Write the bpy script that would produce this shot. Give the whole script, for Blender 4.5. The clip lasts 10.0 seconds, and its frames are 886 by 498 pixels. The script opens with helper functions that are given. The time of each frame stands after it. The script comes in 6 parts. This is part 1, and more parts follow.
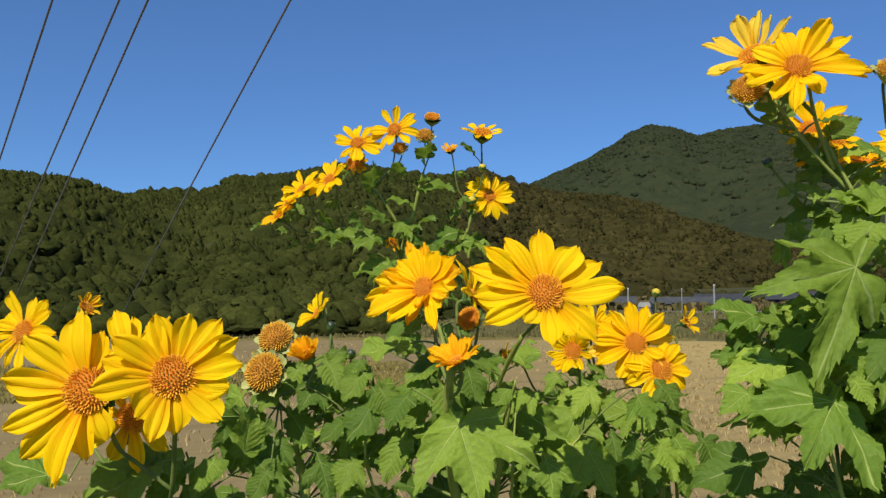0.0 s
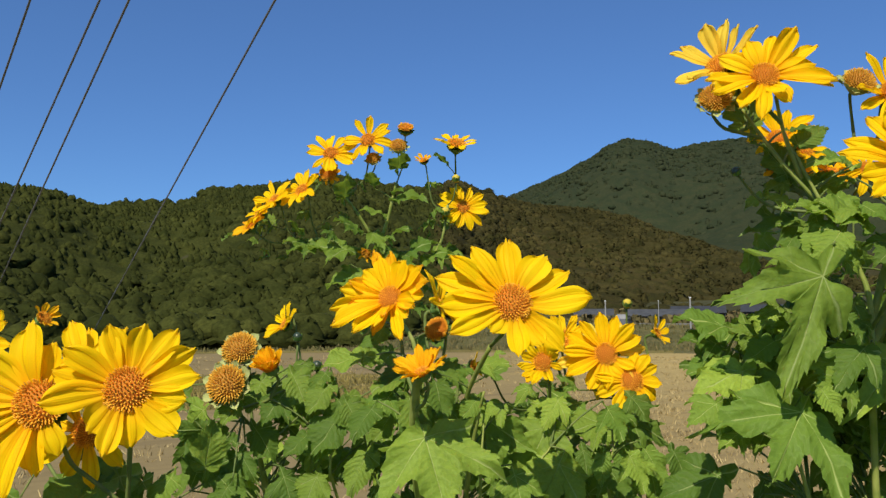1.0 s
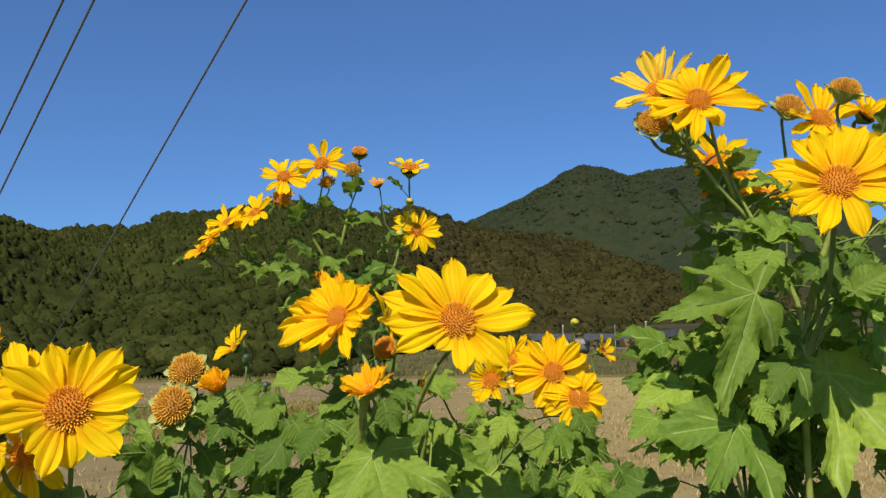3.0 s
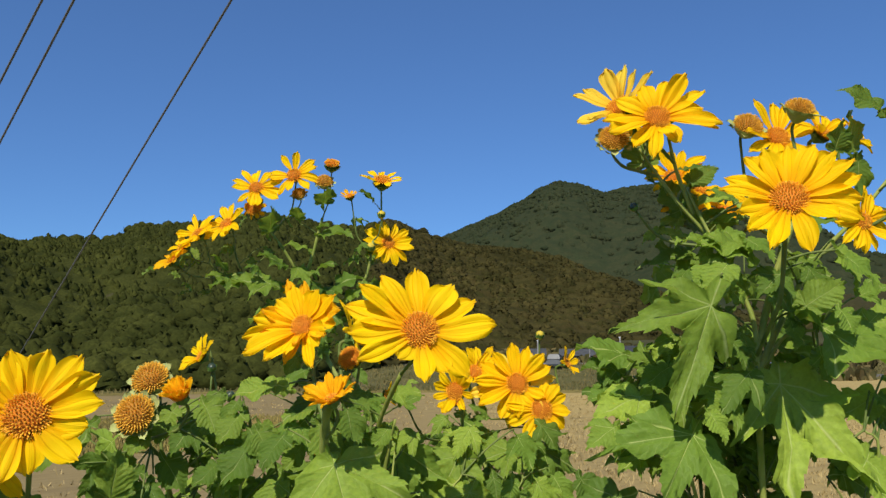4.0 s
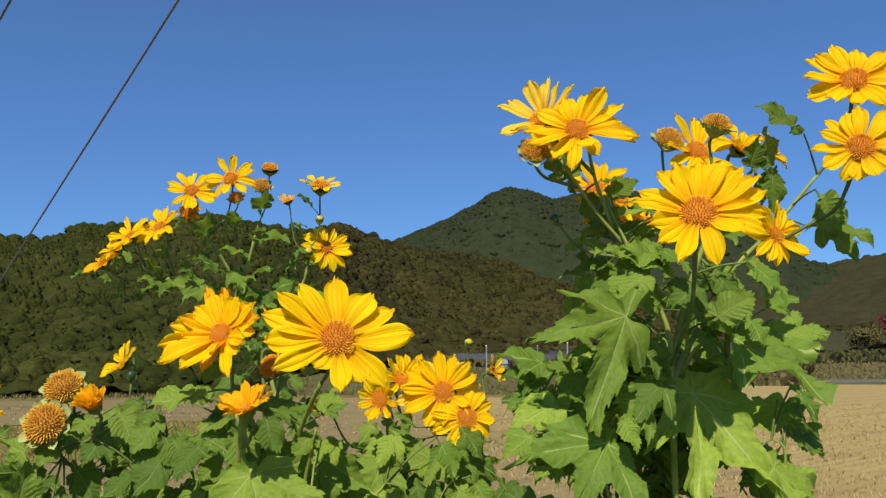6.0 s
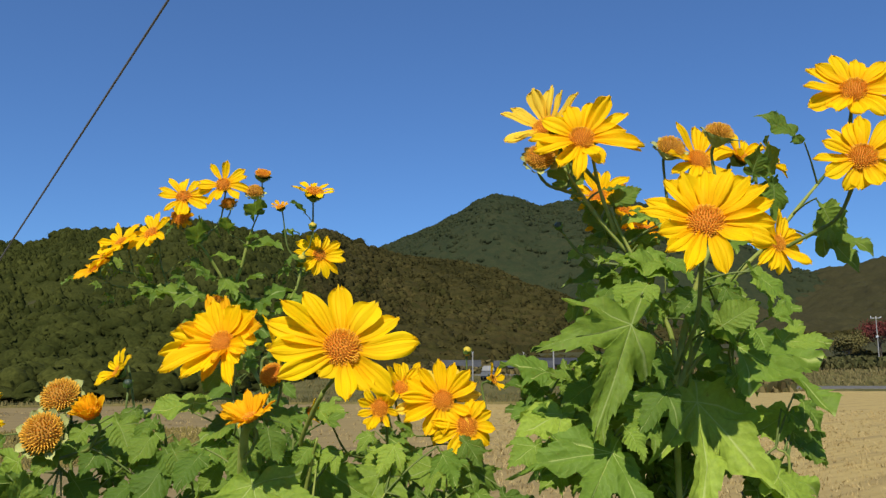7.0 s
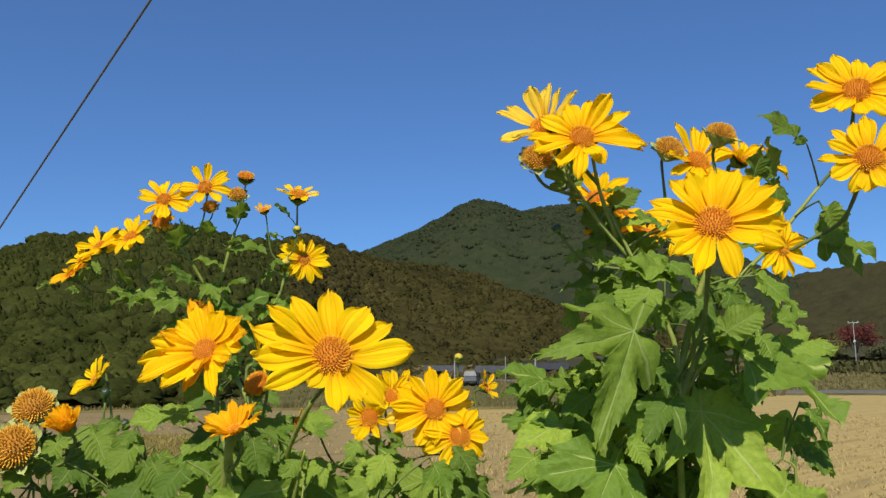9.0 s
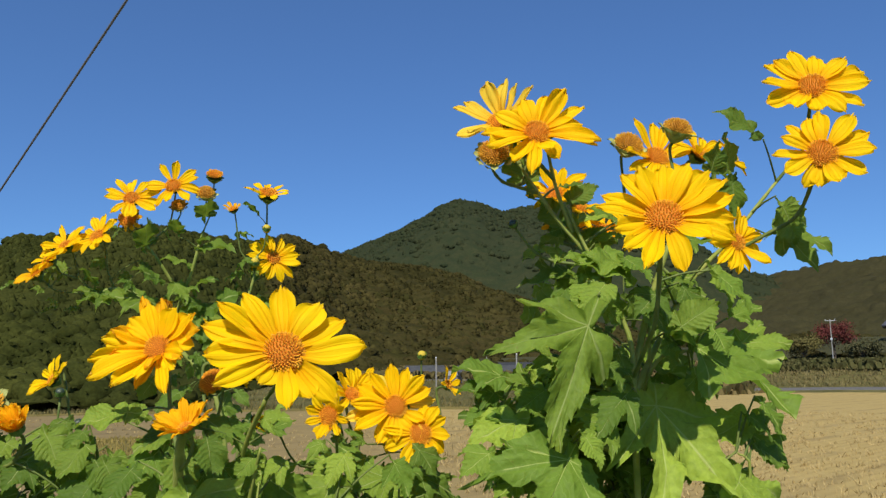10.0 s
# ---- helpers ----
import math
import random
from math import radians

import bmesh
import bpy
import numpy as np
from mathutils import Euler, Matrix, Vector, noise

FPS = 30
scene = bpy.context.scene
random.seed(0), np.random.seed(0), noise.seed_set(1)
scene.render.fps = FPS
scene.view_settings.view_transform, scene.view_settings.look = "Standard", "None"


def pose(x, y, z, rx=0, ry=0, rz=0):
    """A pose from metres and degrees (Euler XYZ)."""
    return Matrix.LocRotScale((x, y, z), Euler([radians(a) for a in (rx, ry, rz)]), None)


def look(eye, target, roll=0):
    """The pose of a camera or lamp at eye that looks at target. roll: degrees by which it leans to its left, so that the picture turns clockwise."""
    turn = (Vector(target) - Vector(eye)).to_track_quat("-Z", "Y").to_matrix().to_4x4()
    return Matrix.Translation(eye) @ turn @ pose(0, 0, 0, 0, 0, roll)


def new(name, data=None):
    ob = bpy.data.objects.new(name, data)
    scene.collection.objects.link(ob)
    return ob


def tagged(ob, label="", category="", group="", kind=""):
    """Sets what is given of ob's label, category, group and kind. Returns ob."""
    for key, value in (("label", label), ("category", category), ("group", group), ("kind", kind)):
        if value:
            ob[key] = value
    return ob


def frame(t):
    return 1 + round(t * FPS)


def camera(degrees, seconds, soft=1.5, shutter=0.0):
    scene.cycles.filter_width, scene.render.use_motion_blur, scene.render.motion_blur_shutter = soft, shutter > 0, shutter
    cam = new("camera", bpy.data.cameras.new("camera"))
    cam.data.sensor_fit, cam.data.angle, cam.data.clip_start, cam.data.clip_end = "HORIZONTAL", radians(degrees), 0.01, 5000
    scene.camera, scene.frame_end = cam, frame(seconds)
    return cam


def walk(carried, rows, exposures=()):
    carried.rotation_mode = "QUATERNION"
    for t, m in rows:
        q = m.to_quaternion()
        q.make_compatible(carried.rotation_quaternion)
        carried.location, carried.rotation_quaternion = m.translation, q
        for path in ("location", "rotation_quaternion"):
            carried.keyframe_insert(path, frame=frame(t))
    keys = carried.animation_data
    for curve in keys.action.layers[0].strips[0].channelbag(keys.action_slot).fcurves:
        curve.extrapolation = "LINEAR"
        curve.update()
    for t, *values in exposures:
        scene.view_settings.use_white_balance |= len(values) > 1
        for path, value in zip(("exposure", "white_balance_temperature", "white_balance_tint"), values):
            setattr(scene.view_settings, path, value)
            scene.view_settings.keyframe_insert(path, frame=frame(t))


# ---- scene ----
cam = camera(58, 10.0, 1.4)


def part(name, bm, material, parent=None, label="", m=None):
    """One mesh object from a bmesh, under a thing or a part."""
    me = bpy.data.meshes.new(name)
    bm.to_mesh(me)
    bm.free()
    return place(name, me, material, parent, label, m)


def place(name, me, material, parent=None, label="", m=None):
    """An object of its own on a mesh that may be shared."""
    if material and not me.materials:
        me.materials.append(material)
    ob = new(name, me)
    if parent is not None:
        ob.parent = parent
    if m is not None:
        ob.matrix_basis = m
    if label:
        tagged(ob, label)
    return ob


# ---- camera ----
PATH = [
    (0.0, pose(-0.0298, -0.0135, 1.5061, 94.500, -0.000, -0.000)),
    (0.5, pose(-0.0238, 0.0003, 1.4957, 95.041, -0.001, -0.895)),
    (1.0, pose(-0.0180, -0.0003, 1.5038, 95.394, 0.062, -1.557)),
    (1.5, pose(-0.0070, -0.0007, 1.4995, 95.821, 0.132, -2.246)),
    (2.0, pose(-0.0043, -0.0105, 1.4912, 96.192, 0.271, -2.888)),
    (3.5, pose(-0.0082, -0.0136, 1.4980, 97.781, 0.421, -5.390)),
    (4.0, pose(0.0039, -0.0237, 1.4918, 98.214, 0.168, -6.274)),
    (4.5, pose(-0.0143, 0.0073, 1.5029, 98.305, 0.034, -7.226)),
    (5.0, pose(0.0353, -0.0175, 1.4954, 98.254, -0.049, -8.199)),
    (5.5, pose(0.0111, 0.0019, 1.4983, 98.308, 0.054, -9.022)),
    (6.0, pose(0.0325, -0.0282, 1.4959, 98.537, 0.044, -9.888)),
    (7.5, pose(-0.0035, -0.0045, 1.5030, 99.143, -0.144, -11.348)),
    (8.0, pose(-0.0195, 0.0239, 1.5130, 99.209, -0.316, -11.854)),
    (8.5, pose(0.0001, 0.0283, 1.5060, 99.252, -0.005, -11.958)),
    (9.0, pose(0.0102, 0.0134, 1.5014, 99.364, 0.170, -12.171)),
    (9.5, pose(0.0101, 0.0256, 1.5051, 99.457, 0.550, -12.707)),
    (10.0, pose(0.0357, 0.0122, 1.4976, 99.363, 0.571, -13.455)),
]
walk(cam, PATH)

# ---- light ----
SUN_EL, SUN_AZ = 47.0, 203.0          # degrees; azimuth clockwise from +y, so the sun stands behind the camera, to its left
world = bpy.data.worlds.new("sky")
scene.world = world
world.use_nodes = True
wn = world.node_tree.nodes
sky = wn.new("ShaderNodeTexSky")
sky.sky_type = "NISHITA"
sky.sun_disc = False
sky.sun_elevation = radians(SUN_EL)
sky.sun_rotation = radians(SUN_AZ)
sky.air_density, sky.dust_density, sky.ozone_density = 0.8, 0.2, 3.0
deep = wn.new("ShaderNodeMix")
deep.data_type, deep.blend_type = "RGBA", "MULTIPLY"
deep.inputs[0].default_value = 1.0
tint = wn.new("ShaderNodeMix")            # the deep blue of a dry autumn sky, down to the hills
tint.data_type = "RGBA"
tint.inputs[6].default_value = (0.44, 0.675, 0.94, 1)
tint.inputs[7].default_value = (0.66, 0.91, 1.18, 1)
height = wn.new("ShaderNodeSeparateXYZ")
rise = wn.new("ShaderNodeMapRange")
rise.inputs["From Min"].default_value, rise.inputs["From Max"].default_value = 0.05, 0.45
world.node_tree.links.new(wn.new("ShaderNodeTexCoord").outputs["Generated"], height.inputs[0])
world.node_tree.links.new(height.outputs[2], rise.inputs["Value"])
world.node_tree.links.new(rise.outputs[0], tint.inputs[0])
world.node_tree.links.new(tint.outputs[2], deep.inputs[7])
world.node_tree.links.new(sky.outputs[0], deep.inputs[6])
world.node_tree.links.new(deep.outputs[2], wn["Background"].inputs[0])
wn["Background"].inputs[1].default_value = 0.115
sun_data = bpy.data.lights.new("sun", "SUN")
sun_data.energy, sun_data.angle, sun_data.color = 5.2, radians(0.5), (1.0, 0.945, 0.815)
sun = new("sun", sun_data)
ea, aa = radians(SUN_EL), radians(SUN_AZ)
sun.matrix_world = look((0, 0, 30), (-30 * math.sin(aa) * math.cos(ea), -30 * math.cos(aa) * math.cos(ea), 30 - 30 * math.sin(ea)))
scene.view_settings.exposure = 0.05


# ---- materials ----
class Nodes:
    """Short hand for a node material."""

    def __init__(self, name):
        self.mat = bpy.data.materials.new(name)
        self.mat.use_nodes = True
        self.t = self.mat.node_tree
        self.bsdf = self.t.nodes["Principled BSDF"]
        self.out = self.t.nodes["Material Output"]

    def add(self, kind, **values):
        n = self.t.nodes.new(kind)
        for k, v in values.items():
            n.inputs[k].default_value = v
        return n

    def link(self, a, b):
        self.t.links.new(a, b)

    def math(self, op, a, b=0.0, c=0.0):
        n = self.t.nodes.new("ShaderNodeMath")
        n.operation = op
        for i, v in enumerate((a, b, c)):
            if isinstance(v, (int, float)):
                n.inputs[i].default_value = v
            else:
                self.link(v, n.inputs[i])
        return n.outputs[0]

    def mix(self, f, a, b):
        n = self.t.nodes.new("ShaderNodeMix")
        n.data_type = "RGBA"
        for i, v in ((0, f), (6, a), (7, b)):
            if isinstance(v, (int, float)):
                n.inputs[i].default_value = v
            elif isinstance(v, tuple):
                n.inputs[i].default_value = (*v, 1)
            else:
                self.link(v, n.inputs[i])
        return n.outputs[2]

    def noise(self, scale, detail=4.0, coords="Object", rough=0.55):
        c = self.t.nodes.new("ShaderNodeTexCoord")
        n = self.add("ShaderNodeTexNoise", Scale=scale, Detail=detail, Roughness=rough)
        self.link(c.outputs[coords], n.inputs["Vector"])
        return n.outputs["Fac"]

    def ramp(self, f, lo, hi):
        n = self.add("ShaderNodeMapRange", **{"From Min": lo, "From Max": hi})
        self.link(f, n.inputs["Value"])
        return n.outputs[0]

    def colour(self, c):
        if isinstance(c, tuple):
            self.bsdf.inputs["Base Color"].default_value = (*c, 1)
        else:
            self.link(c, self.bsdf.inputs["Base Color"])

    def bump(self, h, strength=0.3, distance=0.002):
        n = self.add("ShaderNodeBump", Strength=strength, Distance=distance)
        self.link(h, n.inputs["Height"])
        self.link(n.outputs[0], self.bsdf.inputs["Normal"])
        return n.outputs[0]

    def rough(self, r, spec=0.5):
        self.bsdf.inputs["Roughness"].default_value = r
        self.bsdf.inputs["Specular IOR Level"].default_value = spec

    def thin(self, colour, amount):
        """Lets light through a thin blade."""
        tr = self.add("ShaderNodeBsdfTranslucent")
        if isinstance(colour, tuple):
            tr.inputs[0].default_value = (*colour, 1)
        else:
            self.link(colour, tr.inputs[0])
        mx = self.add("ShaderNodeMixShader", Fac=amount)
        self.link(self.bsdf.outputs[0], mx.inputs[1])
        self.link(tr.outputs[0], mx.inputs[2])
        self.link(mx.outputs[0], self.out.inputs[0])


def random_of(n, island=False):
    if island:
        return n.t.nodes.new("ShaderNodeNewGeometry").outputs["Random Per Island"]
    return n.t.nodes.new("ShaderNodeObjectInfo").outputs["Random"]


def mat_plain(name, a, b, scale, rough=0.7, bump=0.2, dist=0.002, spec=0.3):
    n = Nodes(name)
    f = n.noise(scale, 5)
    n.colour(n.mix(n.ramp(f, 0.3, 0.7), a, b))
    n.rough(rough, spec)
    if bump:
        n.bump(n.noise(scale * 4), bump, dist)
    return n.mat


def mat_leaf(name, a, b, vein, thin):
    n = Nodes(name)
    uv = n.t.nodes.new("ShaderNodeUVMap")
    sep = n.t.nodes.new("ShaderNodeSeparateXYZ")
    n.link(uv.outputs[0], sep.inputs[0])
    u = n.math("ABSOLUTE", n.math("SUBTRACT", sep.outputs[0], 0.5))
    mid = n.math("SUBTRACT", 1.0, n.math("MULTIPLY", u, n.math("ADD", 140.0, n.math("MULTIPLY", sep.outputs[1], 180.0))))
    mid = n.math("MAXIMUM", mid, 0.0)
    # side ribs run forward from the midrib of each lobe, finer ones between them
    wob = n.math("MULTIPLY", n.noise(5, 3, "Generated"), 0.10)
    s = n.math("ADD", n.math("SUBTRACT", sep.outputs[1], n.math("MULTIPLY", u, 0.85)), wob)
    tri = n.math("ABSOLUTE", n.math("SUBTRACT", n.math("FRACT", n.math("MULTIPLY", s, 11.0)), 0.5))
    side = n.math("MAXIMUM", n.math("SUBTRACT", 1.0, n.math("MULTIPLY", tri, 12.0)), 0.0)
    quilt = n.math("MULTIPLY", n.math("ADD", tri, 0.2), n.math("MINIMUM", n.math("MULTIPLY", u, 12.0), 1.0))
    tri2 = n.math("ABSOLUTE", n.math("SUBTRACT", n.math("FRACT", n.math("MULTIPLY", n.math("ADD", sep.outputs[1], u), 46.0)), 0.5))
    fine = n.math("MAXIMUM", n.math("SUBTRACT", 1.0, n.math("MULTIPLY", tri2, 5.0)), 0.0)
    v = n.math("MINIMUM", n.math("ADD", mid, n.math("ADD", n.math("MULTIPLY", side, 0.14), n.math("MULTIPLY", fine, 0.03))), 1.0)
    tone = n.mix(n.math("POWER", random_of(n), 1.7), a, b)
    blot = n.ramp(n.noise(30, 4), 0.3, 0.75)
    tone = n.mix(n.math("MULTIPLY", blot, 0.45), tone, tuple(x * 0.62 for x in a))
    # a few dry spots
    spot = n.ramp(n.noise(14, 3), 0.70, 0.74)
    tone = n.mix(n.math("MULTIPLY", spot, 0.6), tone, (0.20, 0.15, 0.04))
    col = n.mix(v, tone, vein)
    n.colour(col)
    n.rough(0.55, 0.17)
    n.bump(n.math("SUBTRACT", n.math("MULTIPLY", blot, 0.25), n.math("ADD", n.math("MULTIPLY", quilt, 1.1), n.math("MULTIPLY", v, 0.3))), 0.6, 0.0024)
    n.thin(n.mix(0.6, col, (0.30, 0.44, 0.035)), thin)
    return n.mat


def mat_petal(name, tip, base, thin=0.35):
    n = Nodes(name)
    uv = n.t.nodes.new("ShaderNodeUVMap")
    sep = n.t.nodes.new("ShaderNodeSeparateXYZ")
    n.link(uv.outputs[0], sep.inputs[0])
    streak = n.add("ShaderNodeTexNoise", Scale=1.0, Detail=4.0)
    mp = n.add("ShaderNodeMapping", Scale=(26.0, 1.6, 1.0))
    n.link(uv.outputs[0], mp.inputs[0])
    n.link(mp.outputs[0], streak.inputs["Vector"])
    tone = n.mix(n.math("MULTIPLY", random_of(n), 0.55), tip, tuple(t * 0.6 + b * 0.4 for t, b in zip(tip, base)))
    fade = n.ramp(sep.outputs[1], 0.5, -0.05)
    tone = n.mix(n.math("MULTIPLY", fade, 0.75), tone, base)
    line = n.ramp(streak.outputs["Fac"], 0.5, 0.72)
    tone = n.mix(n.math("MULTIPLY", line, 0.35), tone, base)
    # creases along the ribs, the shadow lines in them put into the colour
    lane = n.math("ABSOLUTE", n.math("SUBTRACT", n.math("ABSOLUTE", n.math("SUBTRACT", sep.outputs[0], n.math("ADD", 0.5, n.math("MULTIPLY", n.math("SUBTRACT", streak.outputs["Fac"], 0.5), 0.08)))), 0.2))
    crease = n.math("MAXIMUM", n.math("SUBTRACT", 1.0, n.math("MULTIPLY", lane, 30.0)), 0.0)
    tone = n.mix(n.math("MULTIPLY", crease, n.math("MULTIPLY", n.ramp(sep.outputs[1], 0.95, 0.5), 0.5)), tone, tuple(c * 0.8 for c in base))
    # pale worn ends on some
    worn = n.math("MULTIPLY", n.ramp(sep.outputs[1], 0.9, 1.02), n.ramp(n.noise(25), 0.5, 0.7))
    tone = n.mix(n.math("MULTIPLY", worn, 0.6), tone, (0.85, 0.62, 0.3))
    n.colour(tone)
    n.rough(0.55, 0.08)
    n.bump(n.math("SUBTRACT", n.math("MULTIPLY", streak.outputs["Fac"], 0.8), n.math("MULTIPLY", crease, 0.5)), 0.7, 0.0014)
    n.thin(tone, thin)
    return n.mat


M_PETAL = mat_petal("yellow_petal", (0.99, 0.665, 0.004), (0.97, 0.42, 0.003), 0.36)
M_PETAL_ORANGE = mat_petal("orange_petal", (0.98, 0.54, 0.008), (0.94, 0.36, 0.006))
M_PETAL_PALE = mat_petal("faded_petal", (0.96, 0.70, 0.07), (0.90, 0.46, 0.01))
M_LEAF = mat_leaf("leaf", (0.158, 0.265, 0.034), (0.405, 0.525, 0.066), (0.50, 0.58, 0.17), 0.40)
# the same leaf, with deeper green and shade put into its colour
M_LEAF_DARK_SHADED = mat_leaf("dark_shaded_leaf", (0.102, 0.180, 0.023), (0.240, 0.338, 0.042), (0.36, 0.43, 0.14), 0.38)
M_STEM = mat_plain("stem", (0.15, 0.20, 0.03), (0.32, 0.34, 0.08), 40, 0.6, 0.3)
M_STALK = mat_plain("stalk", (0.075, 0.12, 0.022), (0.17, 0.20, 0.045), 60, 0.6, 0.3)
M_CUP = mat_plain("green_cup", (0.10, 0.19, 0.03), (0.17, 0.27, 0.06), 60, 0.6, 0.3)
M_SEPAL = mat_plain("pale_sepal", (0.30, 0.36, 0.10), (0.45, 0.45, 0.18), 60, 0.7, 0.3)
M_BUDTIP = mat_plain("bud_tip", (0.40, 0.36, 0.05), (0.66, 0.44, 0.02), 90, 0.6)
M_BUD = mat_plain("dark_bud", (0.02, 0.035, 0.02), (0.05, 0.07, 0.03), 60, 0.35, 0.2, spec=0.5)


def mat_disc(name, lo, hi):
    n = Nodes(name)
    r = n.t.nodes.new("ShaderNodeNewGeometry").outputs["Random Per Island"]
    n.colour(n.mix(r, lo, hi))
    n.rough(0.7, 0.2)
    return n.mat


M_DISC = mat_disc("orange_florets", (0.64, 0.25, 0.014), (0.92, 0.49, 0.04))
M_DISC_SPENT = mat_disc("dry_florets", (0.54, 0.26, 0.02), (0.84, 0.48, 0.06))

M_CORE = mat_plain("disc_core", (0.46, 0.15, 0.008), (0.56, 0.19, 0.012), 200, 0.8)
M_CORE_SPENT = mat_plain("dry_core", (0.30, 0.13, 0.015), (0.42, 0.20, 0.03), 200, 0.9)

# ---- the leaves, petals and flower heads: meshes that alike pieces share ----
rng = random.Random(7)


def grid_mesh(name, nu, nv, point):
    """A blade from a grid of nu by nv quads; point(u, v) with u from -1 to 1 and v from 0 to 1."""
    verts, faces, uvs = [], [], []
    for j in range(nv + 1):
        for i in range(nu + 1):
            u, v = 2 * i / nu - 1, j / nv
            verts.append(point(u, v))
            uvs.append((u * 0.5 + 0.5, v))
    for j in range(nv):
        for i in range(nu):
            a = j * (nu + 1) + i
            faces.append((a, a + 1, a + nu + 2, a + nu + 1))
    me = bpy.data.meshes.new(name)
    me.from_pydata(verts, [], faces)
    layer = me.uv_layers.new(name="UVMap")
    for loop in me.loops:
        layer.data[loop.index].uv = uvs[loop.vertex_index]
    me.polygons.foreach_set("use_smooth", [True] * len(me.polygons))
    me.update()
    return me


def leaf_mesh(lobes, seed, droop, wide, count=104):
    """A lobed blade one unit long along y, its stalk's end at the origin. lobes: rows of (degrees from the midrib, length, half width).
    All ribs part at one point, and the toothed outline is the outer edge of the lobes about it."""
    r = random.Random(seed)
    ph = [r.uniform(0, 6.28) for _ in range(8)]
    hub = 0.24
    rows = [(180.0, hub, 0.060)]
    for a, length, w in lobes:
        rows.append((a + (r.uniform(-7, 7) if a else r.uniform(-3, 3)), length * (r.uniform(0.84, 1.12) if a else 1.0), w * wide * r.uniform(0.9, 1.12)))

    def half(k, d):
        s = d / rows[k][1]
        if s < 0.42:
            f = 0.34 + 0.66 * math.sin(1.5708 * max(0.0, s) / 0.42)
        else:
            f = max(0.0, 1 - ((s - 0.42) / 0.58) ** 1.55)
        return rows[k][2] * f

    fine = []
    for i in range(540):
        t = 6.28319 * i / 540 - 3.14159
        best = (0.03, 0)
        for k, (a, length, w) in enumerate(rows):
            d = (t - radians(a) + 3.14159) % 6.28319 - 3.14159
            if abs(d) > 1.4:
                continue
            for q in range(60, 0, -1):
                rad = length * q / 60
                if rad <= best[0]:
                    break
                if rad * abs(math.sin(d)) <= half(k, rad * math.cos(d)):
                    best = (rad, k)
                    break
        fine.append((t, *best))
    # points evenly along the outline
    xy = [(q * math.sin(t), q * math.cos(t)) for t, q, _ in fine]
    steps = [math.dist(xy[i], xy[(i + 1) % 540]) for i in range(540)]
    total, run, edge = sum(steps), 0.0, []
    for i in range(540):
        while len(edge) < count and run + steps[i] >= total * len(edge) / count:
            edge.append(fine[i])
        run += steps[i]
    n = len(edge)
    rings = (0.30, 0.60, 0.84, 1.0)

    def lift(x, y, k, g):
        a = radians(rows[k][0]) if k else 0.0
        along, across = x * math.sin(a) + y * math.cos(a), x * math.cos(a) - y * math.sin(a)
        d = math.hypot(x, y)
        z = 0.42 * abs(across) * (1 - 0.5 * g) - droop * d * d * (1.25 if k > 1 else 1.0)
        z += 0.080 * g * g * math.sin(9 * along + ph[0] + 2.5 * (across > 0) + k) + 0.044 * g * math.sin(21 * along + ph[1] + 1.7 * k)
        z += 0.09 * math.sin(3.5 * x + ph[2]) * d + 0.07 * math.sin(4 * y + ph[3]) * x
        return z

    verts = [(0.0, hub, 0.0)]
    for g in rings:
        for i, (t, q, k) in enumerate(edge):
            q *= g
            if g == 1.0:
                q *= 1 + (0.125 + 0.05 * math.sin(i * 0.37 + ph[4])) * (((i * 0.34 + ph[5]) % 1.0) - 0.45) * (k > 0)
            x, y = q * math.sin(t), q * math.cos(t)
            verts.append((x, y + hub, lift(x, y, k, g)))
    faces, uvs = [], []

    def add(ids, k):
        a = radians(rows[k][0])
        faces.append(ids)
        for v in ids:
            x, y = verts[v][0], verts[v][1] - hub
            uvs.append((0.5 + x * math.cos(a) - y * math.sin(a), x * math.sin(a) + y * math.cos(a)))

    for i in range(n):
        i2 = (i + 1) % n
        k = edge[i][2]
        add((0, 1 + i2, 1 + i), k)
        for g in range(len(rings) - 1):
            p = 1 + g * n
            add((p + i, p + i2, p + n + i2, p + n + i), k)
    me = bpy.data.meshes.new("leaf")
    me.from_pydata(verts, [], faces)
    layer = me.uv_layers.new(name="UVMap")
    layer.data.foreach_set("uv", [c for uv in uvs for c in uv])
    me.polygons.foreach_set("use_smooth", [True] * len(faces))
    me.update()
    return me


FIVE = [(0, 0.76, 0.165), (-46, 0.66, 0.150), (45, 0.62, 0.150), (-92, 0.38, 0.105), (94, 0.36, 0.105)]
HAND = [(0, 0.76, 0.126), (56, 0.66, 0.108), (86, 0.44, 0.090), (-34, 0.38, 0.075)]
WING = [(0, 0.76, 0.150), (-38, 0.70, 0.185), (-72, 0.44, 0.130), (53, 0.44, 0.110)]
SPREAD = [(0, 0.76, 0.108), (29, 0.62, 0.100), (-39, 0.84, 0.118), (76, 0.50, 0.150), (-84, 0.44, 0.150)]
BROAD = [(0, 0.76, 0.150), (44, 0.96, 0.150), (74, 0.70, 0.120), (-42, 0.72, 0.150), (-88, 0.30, 0.110)]
THREE = [(0, 0.76, 0.185), (-46, 0.57, 0.145), (50, 0.51, 0.145), (-100, 0.22, 0.08)]
PLAIN = [(0, 0.76, 0.25), (-62, 0.26, 0.12), (62, 0.26, 0.12)]
